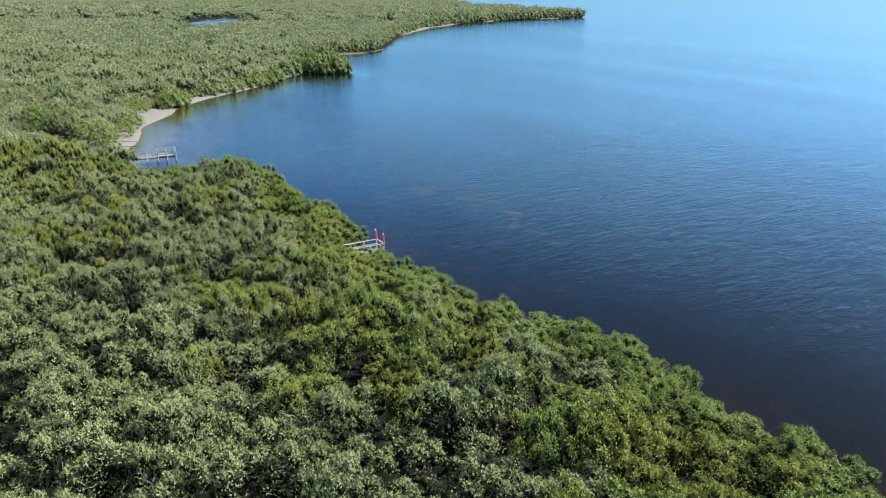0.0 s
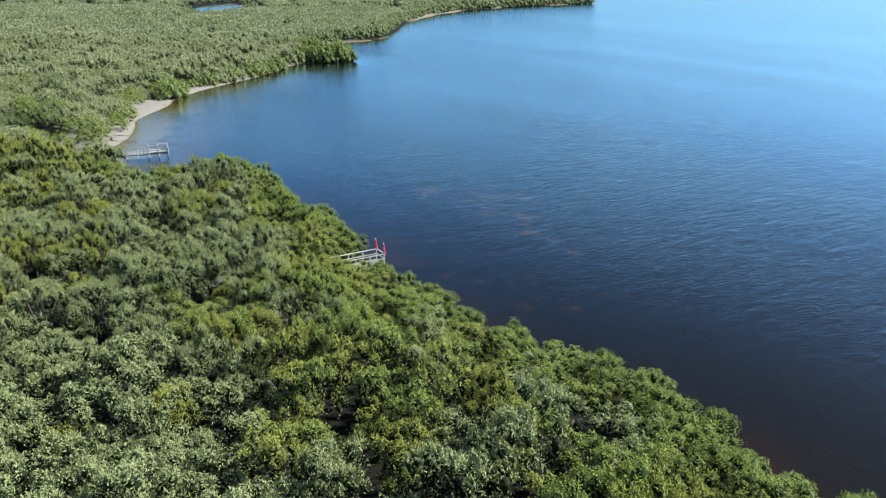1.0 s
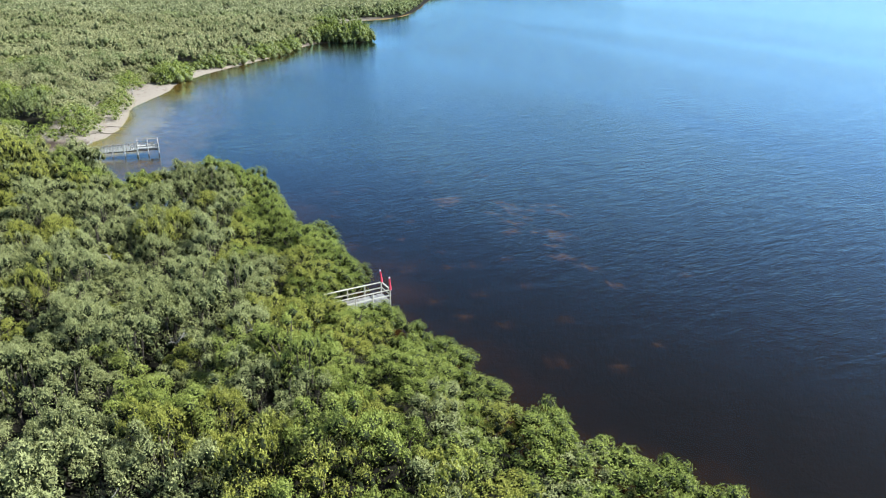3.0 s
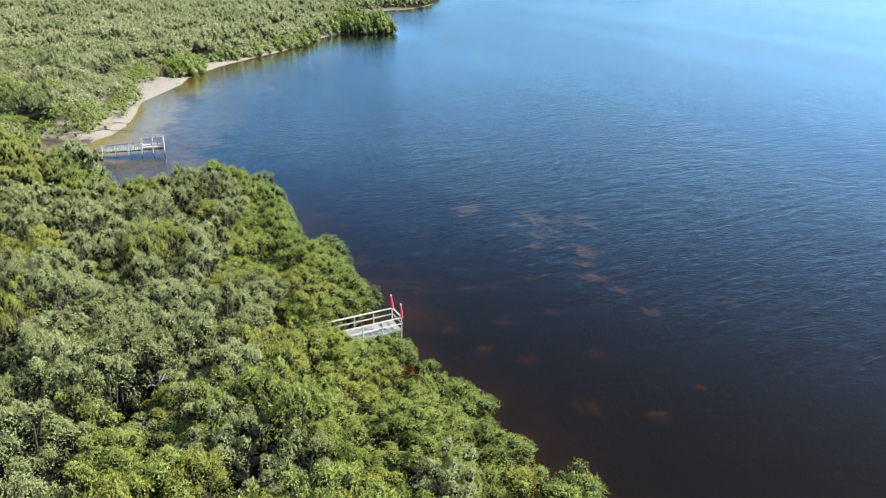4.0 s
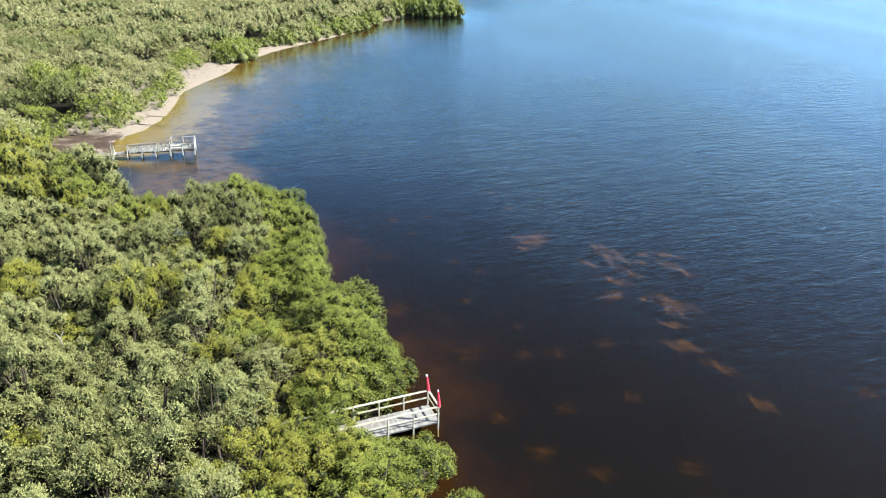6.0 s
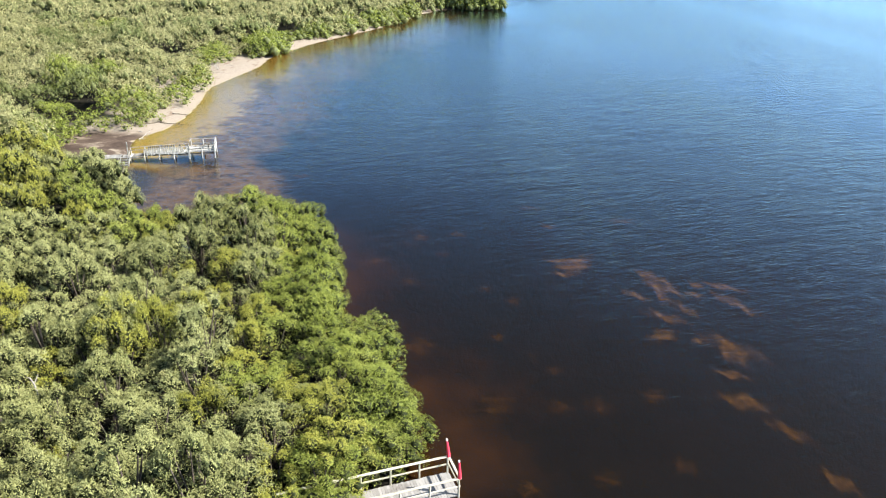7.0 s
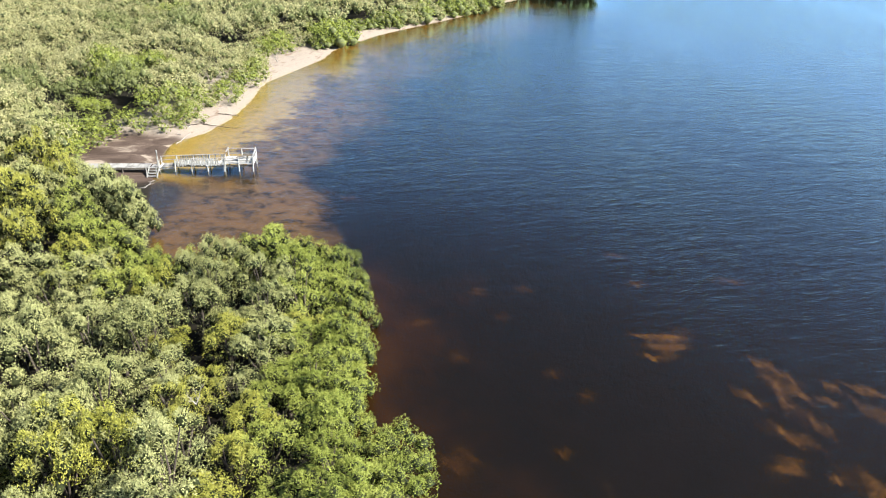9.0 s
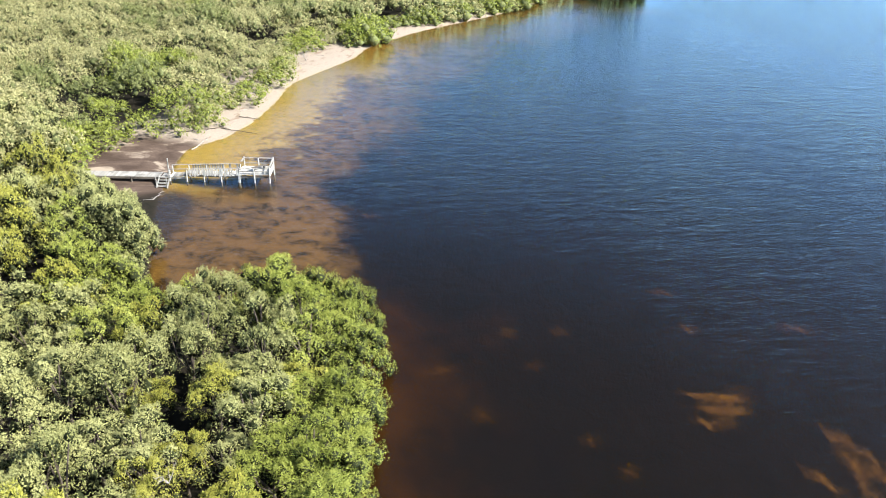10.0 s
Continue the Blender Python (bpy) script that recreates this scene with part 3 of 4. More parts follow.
order = np.argsort(np.hypot(px + 18, py - 72))  # round the middle of the wood that is passed
first, rest = order[:290], order[290:]
rest = rest[py[rest] > 26]

# variants: one unit is a tree about 4.8 m tall, or a bush of 3.4 m
near_variants = []
for k in range(10):
    if k < 7:
        lobes, v, f, slot = tree_arrays(rng, 1.5 + 0.25 * rng.random(), 4.9, 10, 390, 0.086, 0.043, 0.7, fall=0.5, uneven=0.07)
    else:
        lobes, v, f, slot = tree_arrays(rng, 1.75 + 0.2 * rng.random(), 3.5, 24, 210, 0.086, 0.045, 0.7, bush_lobes, girth=0.25)
    near_variants.append((lobes, v, f, slot, trunk_mesh(rng, lobes)))
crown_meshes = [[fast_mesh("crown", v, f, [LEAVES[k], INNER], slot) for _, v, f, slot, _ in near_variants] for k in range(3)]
for i in first:
    k = int(rng.integers(7, 10) if bushy[i] else rng.integers(0, 7))
    tree = new("mangrove_tree")
    tree.matrix_world = pose(px[i], py[i], 0.0, 0, 0, float(rng.uniform(0, 360))) @ Matrix.Diagonal((wide[i], wide[i], tall[i], 1))
    tagged(tree, KIND_LABEL[kind[i]], CATEGORY, "mangroves of the near wood")
    part_of("trunk", near_variants[k][4], tree)
    part_of("crown", crown_meshes[kind[i]][k], tree)
thicket_variants = [tree_arrays(rng, 1.5 + 0.25 * rng.random(), 4.9, 10, 212, 0.112, 0.058, 0.72, fall=0.5, uneven=0.07)[1:] for k in range(8)]
thicket_bushes = [tree_arrays(rng, 1.8, 3.5, 22, 130, 0.108, 0.06, 0.72, bush_lobes, girth=0.25)[1:] for k in range(4)]
sets = [thicket_variants, thicket_bushes]
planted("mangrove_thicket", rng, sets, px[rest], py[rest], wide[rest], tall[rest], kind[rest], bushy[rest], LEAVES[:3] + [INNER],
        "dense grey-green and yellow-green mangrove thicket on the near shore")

# the wood goes on behind the start and inland
plain_sets = [[tree_arrays(rng, 2.2, 4.7, 4, 46, 0.32, 0.24, 0.6, crown_lobes, girth=0.5, skirt=3)[1:] for k in range(6)]]
px, py = scatter(rng, -120, 110, -40, 112, 4.2)
pd = shore(px, py)
keep = (pd > 2.5) & ((py < 26.5) | (px < -5.5 - 0.67 * py)) & (px > -50 - 0.55 * py) & ((py < 99) | (px < -75))
px, py, pd = px[keep], py[keep], pd[keep]
kind = species_at(rng, px, py, pd)
grow = rng.random(px.shape)
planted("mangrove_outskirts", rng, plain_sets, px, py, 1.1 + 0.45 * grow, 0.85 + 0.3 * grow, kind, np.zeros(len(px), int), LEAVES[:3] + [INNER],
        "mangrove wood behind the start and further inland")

# wood behind the beach
mid_sets = [[tree_arrays(rng, 2.4, 4.6, 10, 130, 0.15, 0.094, 0.52, crown_lobes, 0.2, 0.35)[1:] for k in range(8)],
            [tree_arrays(rng, 2.0, 3.5, 16, 84, 0.168, 0.11, 0.4, bush_lobes, 0.25, 0.2)[1:] for k in range(4)],
            [tree_arrays(rng, 2.4, 4.6, 8, 56, 0.24, 0.155, 0.74, crown_lobes, 0.2, 0.5, girth=0.3, skirt=4)[1:] for k in range(8)],
            [tree_arrays(rng, 2.0, 3.5, 12, 44, 0.26, 0.175, 0.72, bush_lobes, 0.25, 0.3, girth=0.4)[1:] for k in range(4)]]
px, py = scatter(rng, -190, -30, 99, 262, 4.0, 0.48)
ex, ey = scatter(rng, -80, -30, 99, 262, 2.3)
ed = wooded(ex, ey, shore(ex, ey))
rim = (ed > -0.1) & (ed < 2.4)
inland = wooded(px, py, shore(px, py)) > 2.6
px, py = np.concatenate([px[inland], ex[rim]]), np.concatenate([py[inland], ey[rim]])
bushy = np.concatenate([np.zeros(inland.sum(), bool), np.ones(rim.sum(), bool)])
pd = shore(px, py)
free = wooded(px, py, pd)
keep = ((px > -4 - 0.66 * py) | (px > -10 - 1.45 * (py - 62))) & ((py > 112) | (px < -58))
px, py, pd, free, bushy = px[keep], py[keep], pd[keep], free[keep], bushy[keep]
clump = [(-65.2, 165.2), (-64.9, 167.2), (-64.8, 169.4), (-66.8, 166.4), (-66.6, 168.8), (-68.5, 167.5)]  # a tall bush that comes down to the water between two bits of sand
spit = clump + [(-53, 239), (-52, 243), (-55, 246), (-49.5, 240), (-49, 246), (-46.5, 243), (-45.5, 246.5), (-43.5, 241), (-42.5, 244.5)]
px, py = np.append(px, [a for a, _ in spit]), np.append(py, [b for _, b in spit])
bushy = np.append(bushy, [True] * len(spit))
free = np.append(free, [1.0] * len(spit))
tall = np.where(bushy, 0.85 + 0.5 * smooth(py, 222, 238), 0.85 + 0.2 * smooth(free, 0, 7)) * (1 + 0.16 * ripple(px, py, 4.0, 1.0) + 0.14 * rng.normal(size=px.shape))
wide = np.where(rng.random(px.shape) < 0.16, 1.35, 0.9) + 0.5 * rng.random(px.shape)
tall = tall * np.where(wide > 1.45, 1.22, 1.0)
wide[-len(spit):], tall[-len(spit):] = 1.35, 1.05 + 0.2 * rng.random(len(spit))
kind = np.where(bushy & (rng.random(px.shape) < 0.55), 1, np.where(ripple(px, py, 7.0, 5.0) + 0.4 * rng.normal(size=px.shape) > 0.85, 2, 0))
dark_green = np.min([np.hypot(px + 72, py - 128), np.hypot(px + 95, py - 163), np.hypot(px + 64.5, py - 118.5)], 0) < 4.5
kind = np.where(dark_green | (np.hypot(px + 66.5, py - 167.5) < 4.0) | (py > 238) & (px > -54), 1, kind)
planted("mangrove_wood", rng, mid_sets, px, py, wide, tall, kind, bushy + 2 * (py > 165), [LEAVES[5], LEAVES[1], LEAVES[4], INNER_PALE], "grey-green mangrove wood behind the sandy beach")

# far wood
far_sets = [[tree_arrays(rng, 3.2, 4.6, 4, 26, 0.6, 0.44, 0.8, crown_lobes, 0.2, 0.7, girth=0.46, fall=0.25, uneven=0.03, skirt=2)[1:] for k in range(6)],
            [tree_arrays(rng, 3.0, 4.4, 7, 12, 0.6, 0.44, 0.75, bush_lobes, 0.2, 0.4)[1:] for k in range(3)]]
px, py = scatter(rng, -330, 40, 262, 500, 7.2)
qx, qy = scatter(rng, -860, 130, 500, 1350, 16.5)
# a close row along the far bank
seg = np.diff(LINE, axis=0)
run = np.concatenate([[0], np.cumsum(np.hypot(seg[:, 0], seg[:, 1]))])
along = np.arange(0, run[-1], 5.0)
rx, ry = np.interp(along, run, LINE[:, 0]), np.interp(along, run, LINE[:, 1])
tx, ty = np.gradient(rx), np.gradient(ry)
rx, ry = rx - ty / np.hypot(tx, ty) * 5.0, ry + tx / np.hypot(tx, ty) * 5.0
bank = (ry > 258) & (ry < 800) & (rx > -70)
px, py = np.concatenate([px, qx, rx[bank]]), np.concatenate([py, qy, ry[bank]])
pd = shore(px, py)
keep = (pd > 1.5 + 2.5 * smooth(py, 330, 350)) & (px > -6 - 0.66 * py)
keep &= np.hypot((px + 182 + 0.22 * (py - 555)) / 20, (py - 555) / 100) > 1  # open bank round the lagoon
px, py, pd = px[keep], py[keep], pd[keep]
bushy = pd < 9
far = smooth(py, 420, 620) * np.maximum(smooth(px, -110, -50), 0.8 * smooth(-px, 230, 300))
tall = (1.0 + 0.9 * far) * (1 + 0.10 * ripple(px, py, 9.0, 1.0) + 0.06 * rng.normal(size=px.shape))
wide = (1.15 + 1.0 * smooth(py, 420, 620) + 0.5 * smooth(py, 900, 1200)) * (0.85 + 0.5 * rng.random(px.shape))
kind = ((pd < 11) & (rng.random(px.shape) < 0.7)).astype(int)
clump = (ripple(px, py, 13.0, 5.0) + 0.3 * rng.normal(size=px.shape) > 0.95) & (py < 520)  # darker, taller clumps
kind, tall = np.where(clump, 1, kind), np.where(clump, 1.25 * tall, tall)
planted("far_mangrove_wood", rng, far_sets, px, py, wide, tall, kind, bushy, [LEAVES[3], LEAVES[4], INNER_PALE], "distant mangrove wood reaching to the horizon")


# ---- docks ----
def board_mesh(name, size, material, bevel=0.006):
    bm = bmesh.new()
    box(bm, size, Matrix.Identity(4), bevel)
    me = bpy.data.meshes.new(name)
    bm.to_mesh(me)
    bm.free()
    me.materials.append(material)
    return me


def post_part(name, parent, x, y, z0, z1, r, material, sides=8, lean=(0, 0), label=""):
    bm = bmesh.new()
    tube(bm, [(x, y, z0), (x + lean[0] * 0.5, y + lean[1] * 0.5, 0.5 * (z0 + z1)), (x + lean[0], y + lean[1], z1)], [r * 1.05, r, r * 0.97], sides)
    return part(name, bm, material, parent, label)


def pile_and_post(dock, x, y, deck, top, r, lean=(0, 0), name="rail_post"):
    """A dark pile stump and the bleached post that stands on it."""
    post_part("pile", dock, x, y, -1.3, 0.3, r * 1.15, PILE, 8, (0, 0), "dark timber pile")
    post_part(name, dock, x, y, 0.3, top, r, BOARD_PALE, 8, lean)


def beam_part(name, parent, a, b, width, height, material, label=""):
    """A straight timber from a to b, its corners eased."""
    a, b = Vector(a), Vector(b)
    m = Matrix.Translation((a + b) / 2) @ (b - a).to_track_quat("X", "Z").to_matrix().to_4x4()
    bm = bmesh.new()
    box(bm, ((b - a).length, width, height), Matrix.Identity(4), 0.008)
    ob = part(name, bm, material, parent, label)
    ob.matrix_local = m
    return ob


def small_dock():
    """The white-railed fishing dock in the mangroves: x runs out over the water, y to its far side; the near outer corner is the origin."""
    rnd = random.Random(3)
    dock = new("small_dock")
    dock.matrix_world = pose(-7.80, 72.18, 0, 0, 0, 33.8)
    tagged(dock, "small weathered wooden dock with white rails and red end posts", "dock")
    long, wide, deck, top = 8.4, 1.57, 0.50, 1.50
    plank = [board_mesh("deck_plank", (0.140, wide + 0.06, 0.038), BOARD) for _ in range(2)]
    n = int(long / 0.145)
    for i in range(n):
        m = pose(-0.07 - i * 0.145, wide / 2 + rnd.uniform(-0.015, 0.015), deck - 0.02 + rnd.uniform(-0.004, 0.003), rnd.uniform(-0.2, 0.2), rnd.uniform(-0.6, 0.6), rnd.uniform(-0.3, 0.3))
        part_of("deck_plank", plank[i % 2], dock, m)
    for y in (0.12, wide - 0.12):
        beam_part("joist", dock, (-long, y, deck - 0.13), (0, y, deck - 0.13), 0.05, 0.18, BOARD)
    beam_part("fascia", dock, (0.02, 0, deck - 0.12), (0.02, wide, deck - 0.12), 0.04, 0.2, BOARD)
    for side, y in ((0, -0.02), (1, wide + 0.02)):
        for i in range(6):
            x = -0.04 - i * 1.46
            post_part("rail_post", dock, x, y, -1.6 if i % 2 == 0 or not side else 0.2, top - 0.02, 0.05, RAIL, 8)
        beam_part("top_rail", dock, (-long, y, top), (0.08, y, top), 0.14, 0.04, RAIL)
        beam_part("middle_rail", dock, (-long, y, deck + 0.52), (0.04, y, deck + 0.52), 0.04, 0.09, RAIL)
    beam_part("end_top_rail", dock, (0.0, -0.02, top + 0.003), (0.0, wide + 0.02, top + 0.003), 0.12, 0.034, RAIL)
    beam_part("end_middle_rail", dock, (0.0, 0, deck + 0.52), (0.0, wide, deck + 0.52), 0.04, 0.09, RAIL)
    for y, lean in ((0.0, (-0.06, 0.03)), (wide, (-0.10, 0.05))):
        bm = bmesh.new()
        tube(bm, [(0, y, top), (lean[0] * 0.3, y + lean[1] * 0.3, top + 0.35), (lean[0], y + lean[1], top + 0.98)], [0.10, 0.085, 0.05], 10)
        sleeve = part("sleeve", bm, RED, dock, "faded red sleeve over the end post")
        bm = bmesh.new()
        tube(bm, [(lean[0], y + lean[1], top + 0.96), (lean[0] * 1.06, y + lean[1] * 1.06, top + 1.03), (lean[0] * 1.1, y + lean[1] * 1.1, top + 1.09)], [0.05, 0.055, 0.03], 10)
        part("cap", bm, WHITE, sleeve, "white plastic cap")
        beam_part("strip", sleeve, (0.085, y + 0.06, top + 0.02), (0.055 + lean[0], y + 0.03 + lean[1], top + 0.95), 0.03, 0.012, WHITE, "white reflective strip")


def long_dock():
    """The old pier of the cove: a low walk over the mud, steps, a sagging gangway and a railed end platform."""
    rnd = random.Random(5)
    dock = new("old_pier")
    dock.matrix_world = pose(-52.49, 109.48, 0, 0, 0, 25.4)
    tagged(dock, "old grey timber pier with steps and railed end platform", "pier")
    wide, deck, end = 1.05, 0.98, 8.7
    # low walk
    plank = board_mesh("walk_plank", (0.14, 1.12, 0.04), BOARD_OLD)
    for i in range(46):
        part_of("walk_plank", plank, dock, pose(-1.0 - i * 0.148, 0.75, 0.6 + rnd.uniform(-0.008, 0.008), 0, 0, rnd.uniform(-1, 1)))
    # joists in dark timber, standing in for the deep shade below the walk
    for y in (0.2, 1.3):
        beam_part("walk_joist", dock, (-7.8, y, 0.48), (-0.95, y, 0.48), 0.05, 0.19, PILE)
    for i in range(4):
        for y in (0.2, 1.3):
            post_part("walk_pile", dock, -1.3 - i * 2.1, y, -0.3, 0.57, 0.07, PILE)
    # steps up to the gangway, and a flight down to the mud on the near side
    step = board_mesh("step", (0.86, 0.27, 0.045), BOARD_OLD)
    for i in range(4):
        part_of("step", step, dock, pose(-0.45, -0.1 - 0.27 * (3 - i) + 0.2, 0.12 + 0.175 * i))
    for x in (-0.9, 0.0):
        beam_part("stringer", dock, (x, -0.95, 0.02), (x, 0.15, 0.70), 0.05, 0.2, BOARD_OLD)
        post_part("newel", dock, x, -0.85, 0.0, 1.05, 0.045, BOARD_OLD)
    for i in range(2):
        part_of("step", step, dock, pose(-0.6 + 0.3 * i, 0.55, 0.66 + 0.06 * i, 0, 0, 90))
    post_part("tall_post", dock, -0.25, 0.62, -0.6, 2.15, 0.06, BOARD_OLD, 8, (0.04, 0.06), "tall grey post beside the steps")
    # gangway: each plank lies as the sag and time have left it
    gang = [board_mesh("deck_plank", (0.235, wide - 0.04, 0.045), BOARD_OLD), board_mesh("deck_plank", (0.205, wide + 0.16, 0.045), BOARD_PALE)]
    x = 0.15
    while x < 5.85:
        sag = 0.10 * math.sin(x * 1.05 + 0.6)
        if rnd.random() > 0.04:
            part_of("deck_plank", gang[rnd.random() < 0.4], dock, pose(x, wide / 2 + rnd.uniform(-0.05, 0.05), deck - 0.03 - 0.24 * (x < 1.4) + 0.4 * sag + rnd.uniform(-0.012, 0.012), rnd.uniform(-0.8, 0.8), rnd.uniform(-2.0, 2.0), rnd.uniform(-1.2, 1.2)))
        x += 0.27
    for y in (0.12, wide - 0.12):
        beam_part("joist", dock, (1.4, y, deck - 0.17), (end, y, deck - 0.17), 0.06, 0.17, PILE)
        beam_part("joist", dock, (0, y, deck - 0.39), (1.4, y, deck - 0.39), 0.06, 0.14, BOARD_PALE)
    arch = [(0.05, 1.40), (1.5, 1.47), (3.0, 1.53), (4.5, 1.59), (6.0, 1.62)]  # the top rails rise towards the middle
    for x, top in arch:
        lean = rnd.uniform(-0.05, 0.05)
        pile_and_post(dock, x, 0.0, deck, top, 0.05, (lean, 0.03))
        pile_and_post(dock, x, wide, deck, top, 0.05, (-lean, 0.02))
    for (xa, za), (xb, zb) in zip(arch, arch[1:]):
        for y in (0.0, wide):
            beam_part("top_rail", dock, (xa - 0.02, y, za + 0.02), (xb + 0.02, y, zb + 0.022), 0.10, 0.04, BOARD_OLD)
    x = 1.62
    while x < 5.95:  # upright slats along the near rail, some slipped or lost; more added on the far rail
        top = float(np.interp(x, [a for a, _ in arch], [b for _, b in arch])) - 0.03
        if rnd.random() > 0.07:
            beam_part("rail_slat", dock, (x, -0.045, top - rnd.uniform(0.52, 0.72)), (x + rnd.uniform(-0.03, 0.03), -0.045, top), 0.02, rnd.uniform(0.12, 0.18), BOARD_PALE)
        # far slats are added to throw shade on the water behind the deck
        if rnd.random() > 0.3:
            beam_part("rail_slat", dock, (x, wide + 0.045, top - rnd.uniform(0.4, 0.55)), (x, wide + 0.045, top), 0.02, rnd.uniform(0.11, 0.16), BOARD_OLD)
        x += 0.215
    # end platform, standing back over the far side
    depth = 2.05
    broad = board_mesh("platform_plank", (0.19, depth, 0.045), BOARD_PALE)
    x = 6.0
    while x < end:
        part_of("platform_plank", broad, dock, pose(x, depth / 2, deck + 0.08 + rnd.uniform(-0.008, 0.008), rnd.uniform(-0.5, 0.5), rnd.uniform(-1, 1), rnd.uniform(-0.6, 0.6)))
        x += 0.205
    beam_part("cross_joist", dock, (5.95, depth - 0.15, deck - 0.02), (end, depth - 0.15, deck - 0.02), 0.06, 0.17, PILE)
    for x in (6.1, 7.4, end):
        for y in (0.0, depth):
            pile_and_post(dock, x, y, deck, (1.98 if x != 7.4 else 1.85) - 0.24 * (y == 0), 0.055, (rnd.uniform(-0.04, 0.04), rnd.uniform(-0.04, 0.04)), "platform_post")
    for y in (0.0, depth):
        beam_part("top_rail", dock, (6.05, y, 1.86 - 0.24 * (y == 0)), (end + 0.05, y, 1.86 - 0.22 * (y == 0)), 0.12, 0.045, BOARD_OLD)
        beam_part("middle_rail", dock, (6.05, y, 1.36), (end, y, 1.36), 0.04, 0.1, BOARD_OLD)
    beam_part("end_rail", dock, (end, 0, 1.645), (end, depth, 1.863), 0.14, 0.04, BOARD_OLD)
    beam_part("end_middle_rail", dock, (end, 0, 1.40), (end, depth, 1.40), 0.04, 0.1, BOARD_OLD)
    beam_part("side_rail", dock, (6.1, wide, 1.863), (6.1, depth, 1.863), 0.14, 0.04, BOARD_OLD)
    for i in range(3):
        beam_part("end_board", dock, (end + 0.03, 0.05, 1.02 + 0.17 * i), (end + 0.03, depth - 0.05, 1.02 + 0.17 * i), 0.03, 0.15, BOARD_PALE)
    # added plank that draws a dark diagonal mark on the platform
    beam_part("bench_top", dock, (7.1, 0.7, 1.42), (8.1, 1.6, 1.42), 0.36, 0.05, PILE, "dark plank raised across the platform")
    for x, y in ((7.25, 0.84), (7.95, 1.46)):
        post_part("bench_leg", dock, x, y, 1.05, 1.41, 0.05, PILE)


small_dock()
long_dock()


# ---- weed and sand patches on the bed ----
def weed_material(name, a, b, c):
    m = Mat(name)
    n = m.noise(2.2, 4.0, 0.65)
    m.bump(n, 0.8, 0.05)
    return m.finish(m.ramp(n, (0.3, a), (0.5, b), (0.72, c)), 0.9, 0.1)


WEED = weed_material("golden_weed", (0.045, 0.025, 0.009), (0.11, 0.066, 0.02), (0.25, 0.15, 0.047))
BROWN_WEED = weed_material("brown_weed", (0.028, 0.0145, 0.0065), (0.062, 0.034, 0.014), (0.12, 0.07, 0.027))


def weed_patch(x, y, length, width, angle, seed, stuff=WEED, label="golden brown weed drift on the dark bay bed", dense=1.0):
    """A drift of golden weed: ragged strands lying over one another on the bed."""
    g = np.random.default_rng(seed)
    n = int((150 + 5200 * length * width) * dense)
    width = width * 1.9
    u = np.clip(g.normal(size=n) * 0.72, -2.4, 2.4)
    v = np.clip(g.normal(size=n) * 0.6, -1.8, 1.8) * (1 - 0.4 * np.abs(u))
    a = angle + g.normal(size=n) * 0.75
    lane = (np.round(g.random(n) * 3 - 1.5) + 0.5 * g.normal(size=n)) * 0.3  # loose strings side by side
    cx, cy = u * length, (0.45 * v + lane) * width + 0.3 * width * np.sin(u * 3.5 + seed + lane * 4)
    ca, sa = math.cos(angle), math.sin(angle)
    bx, by = x + cx * ca - cy * sa, y + cx * sa + cy * ca
    l, w = 0.014 + 0.04 * g.random(n) ** 2, 0.004 + 0.007 * g.random(n)
    z = ground_height(bx, by) + 0.05 + 0.12 * g.random(n)
    dx, dy = np.cos(a) * l, np.sin(a) * l
    ex, ey = -np.sin(a) * w, np.cos(a) * w
    verts = np.stack([np.stack([bx - dx, by - dy, z - 0.25 * l], 1), np.stack([bx + ex, by + ey, z + 0.4 * w], 1),
                      np.stack([bx + dx, by + dy, z - 0.15 * l], 1), np.stack([bx - ex, by - ey, z], 1)], 1).reshape(-1, 3)
    me = fast_mesh("weed_patch", verts, np.arange(len(verts)).reshape(-1, 4), [stuff, BROWN_WEED], (np.hypot(u, v * 1.2) + 0.35 * g.normal(size=n) > 1.05).astype(int))
    tagged(new("weed_patch", me), label, "seaweed", "weed drifts in the bay")


# x, y, half length, width, way
MIDDLE_DRIFTS = [(-5.2, 101.5, 1.3, 0.5, 0.81), (-4.8, 100.7, 1.1, 0.6, 1.1), (-5.7, 99.0, 0.6, 0.25, -0.17), (-6.6, 101.2, 0.7, 0.2, 0.1), (0.8, 101.0, 0.9, 0.35, -0.49),
           (2.4, 98.9, 1.2, 0.4, -0.5), (0.0, 97.2, 0.9, 0.3, -0.55), (1.7, 98.4, 2.0, 0.35, -1.16), (2.2, 94.5, 1.1, 0.4, -0.3), (2.0, 91.9, 0.8, 0.45, 0.9)]
OUTER_DRIFTS = [(4.6, 100.2, 0.5, 0.3, -0.5), (6.7, 100.6, 1.1, 0.3, -0.18), (7.3, 98.1, 1.6, 0.4, -0.73), (4.3, 91.9, 0.3, 0.25, -0.28), (6.6, 91.8, 1.6, 0.5, -0.57),
           (6.3, 90.7, 1.1, 0.4, -0.94), (6.2, 88.3, 0.8, 0.3, -0.1), (6.7, 85.5, 1.1, 0.5, -0.19), (2.1, 100.2, 0.7, 0.25, -0.6), (4.4, 98.6, 0.5, 0.25, -0.4),
           (8.9, 83.4, 0.9, 0.35, -0.6), (3.6, 96.2, 1.0, 0.3, -0.9), (10.8, 79.8, 0.8, 0.35, -0.6)]
for k, row in enumerate(MIDDLE_DRIFTS + OUTER_DRIFTS):
    weed_patch(*row, 40 + k)
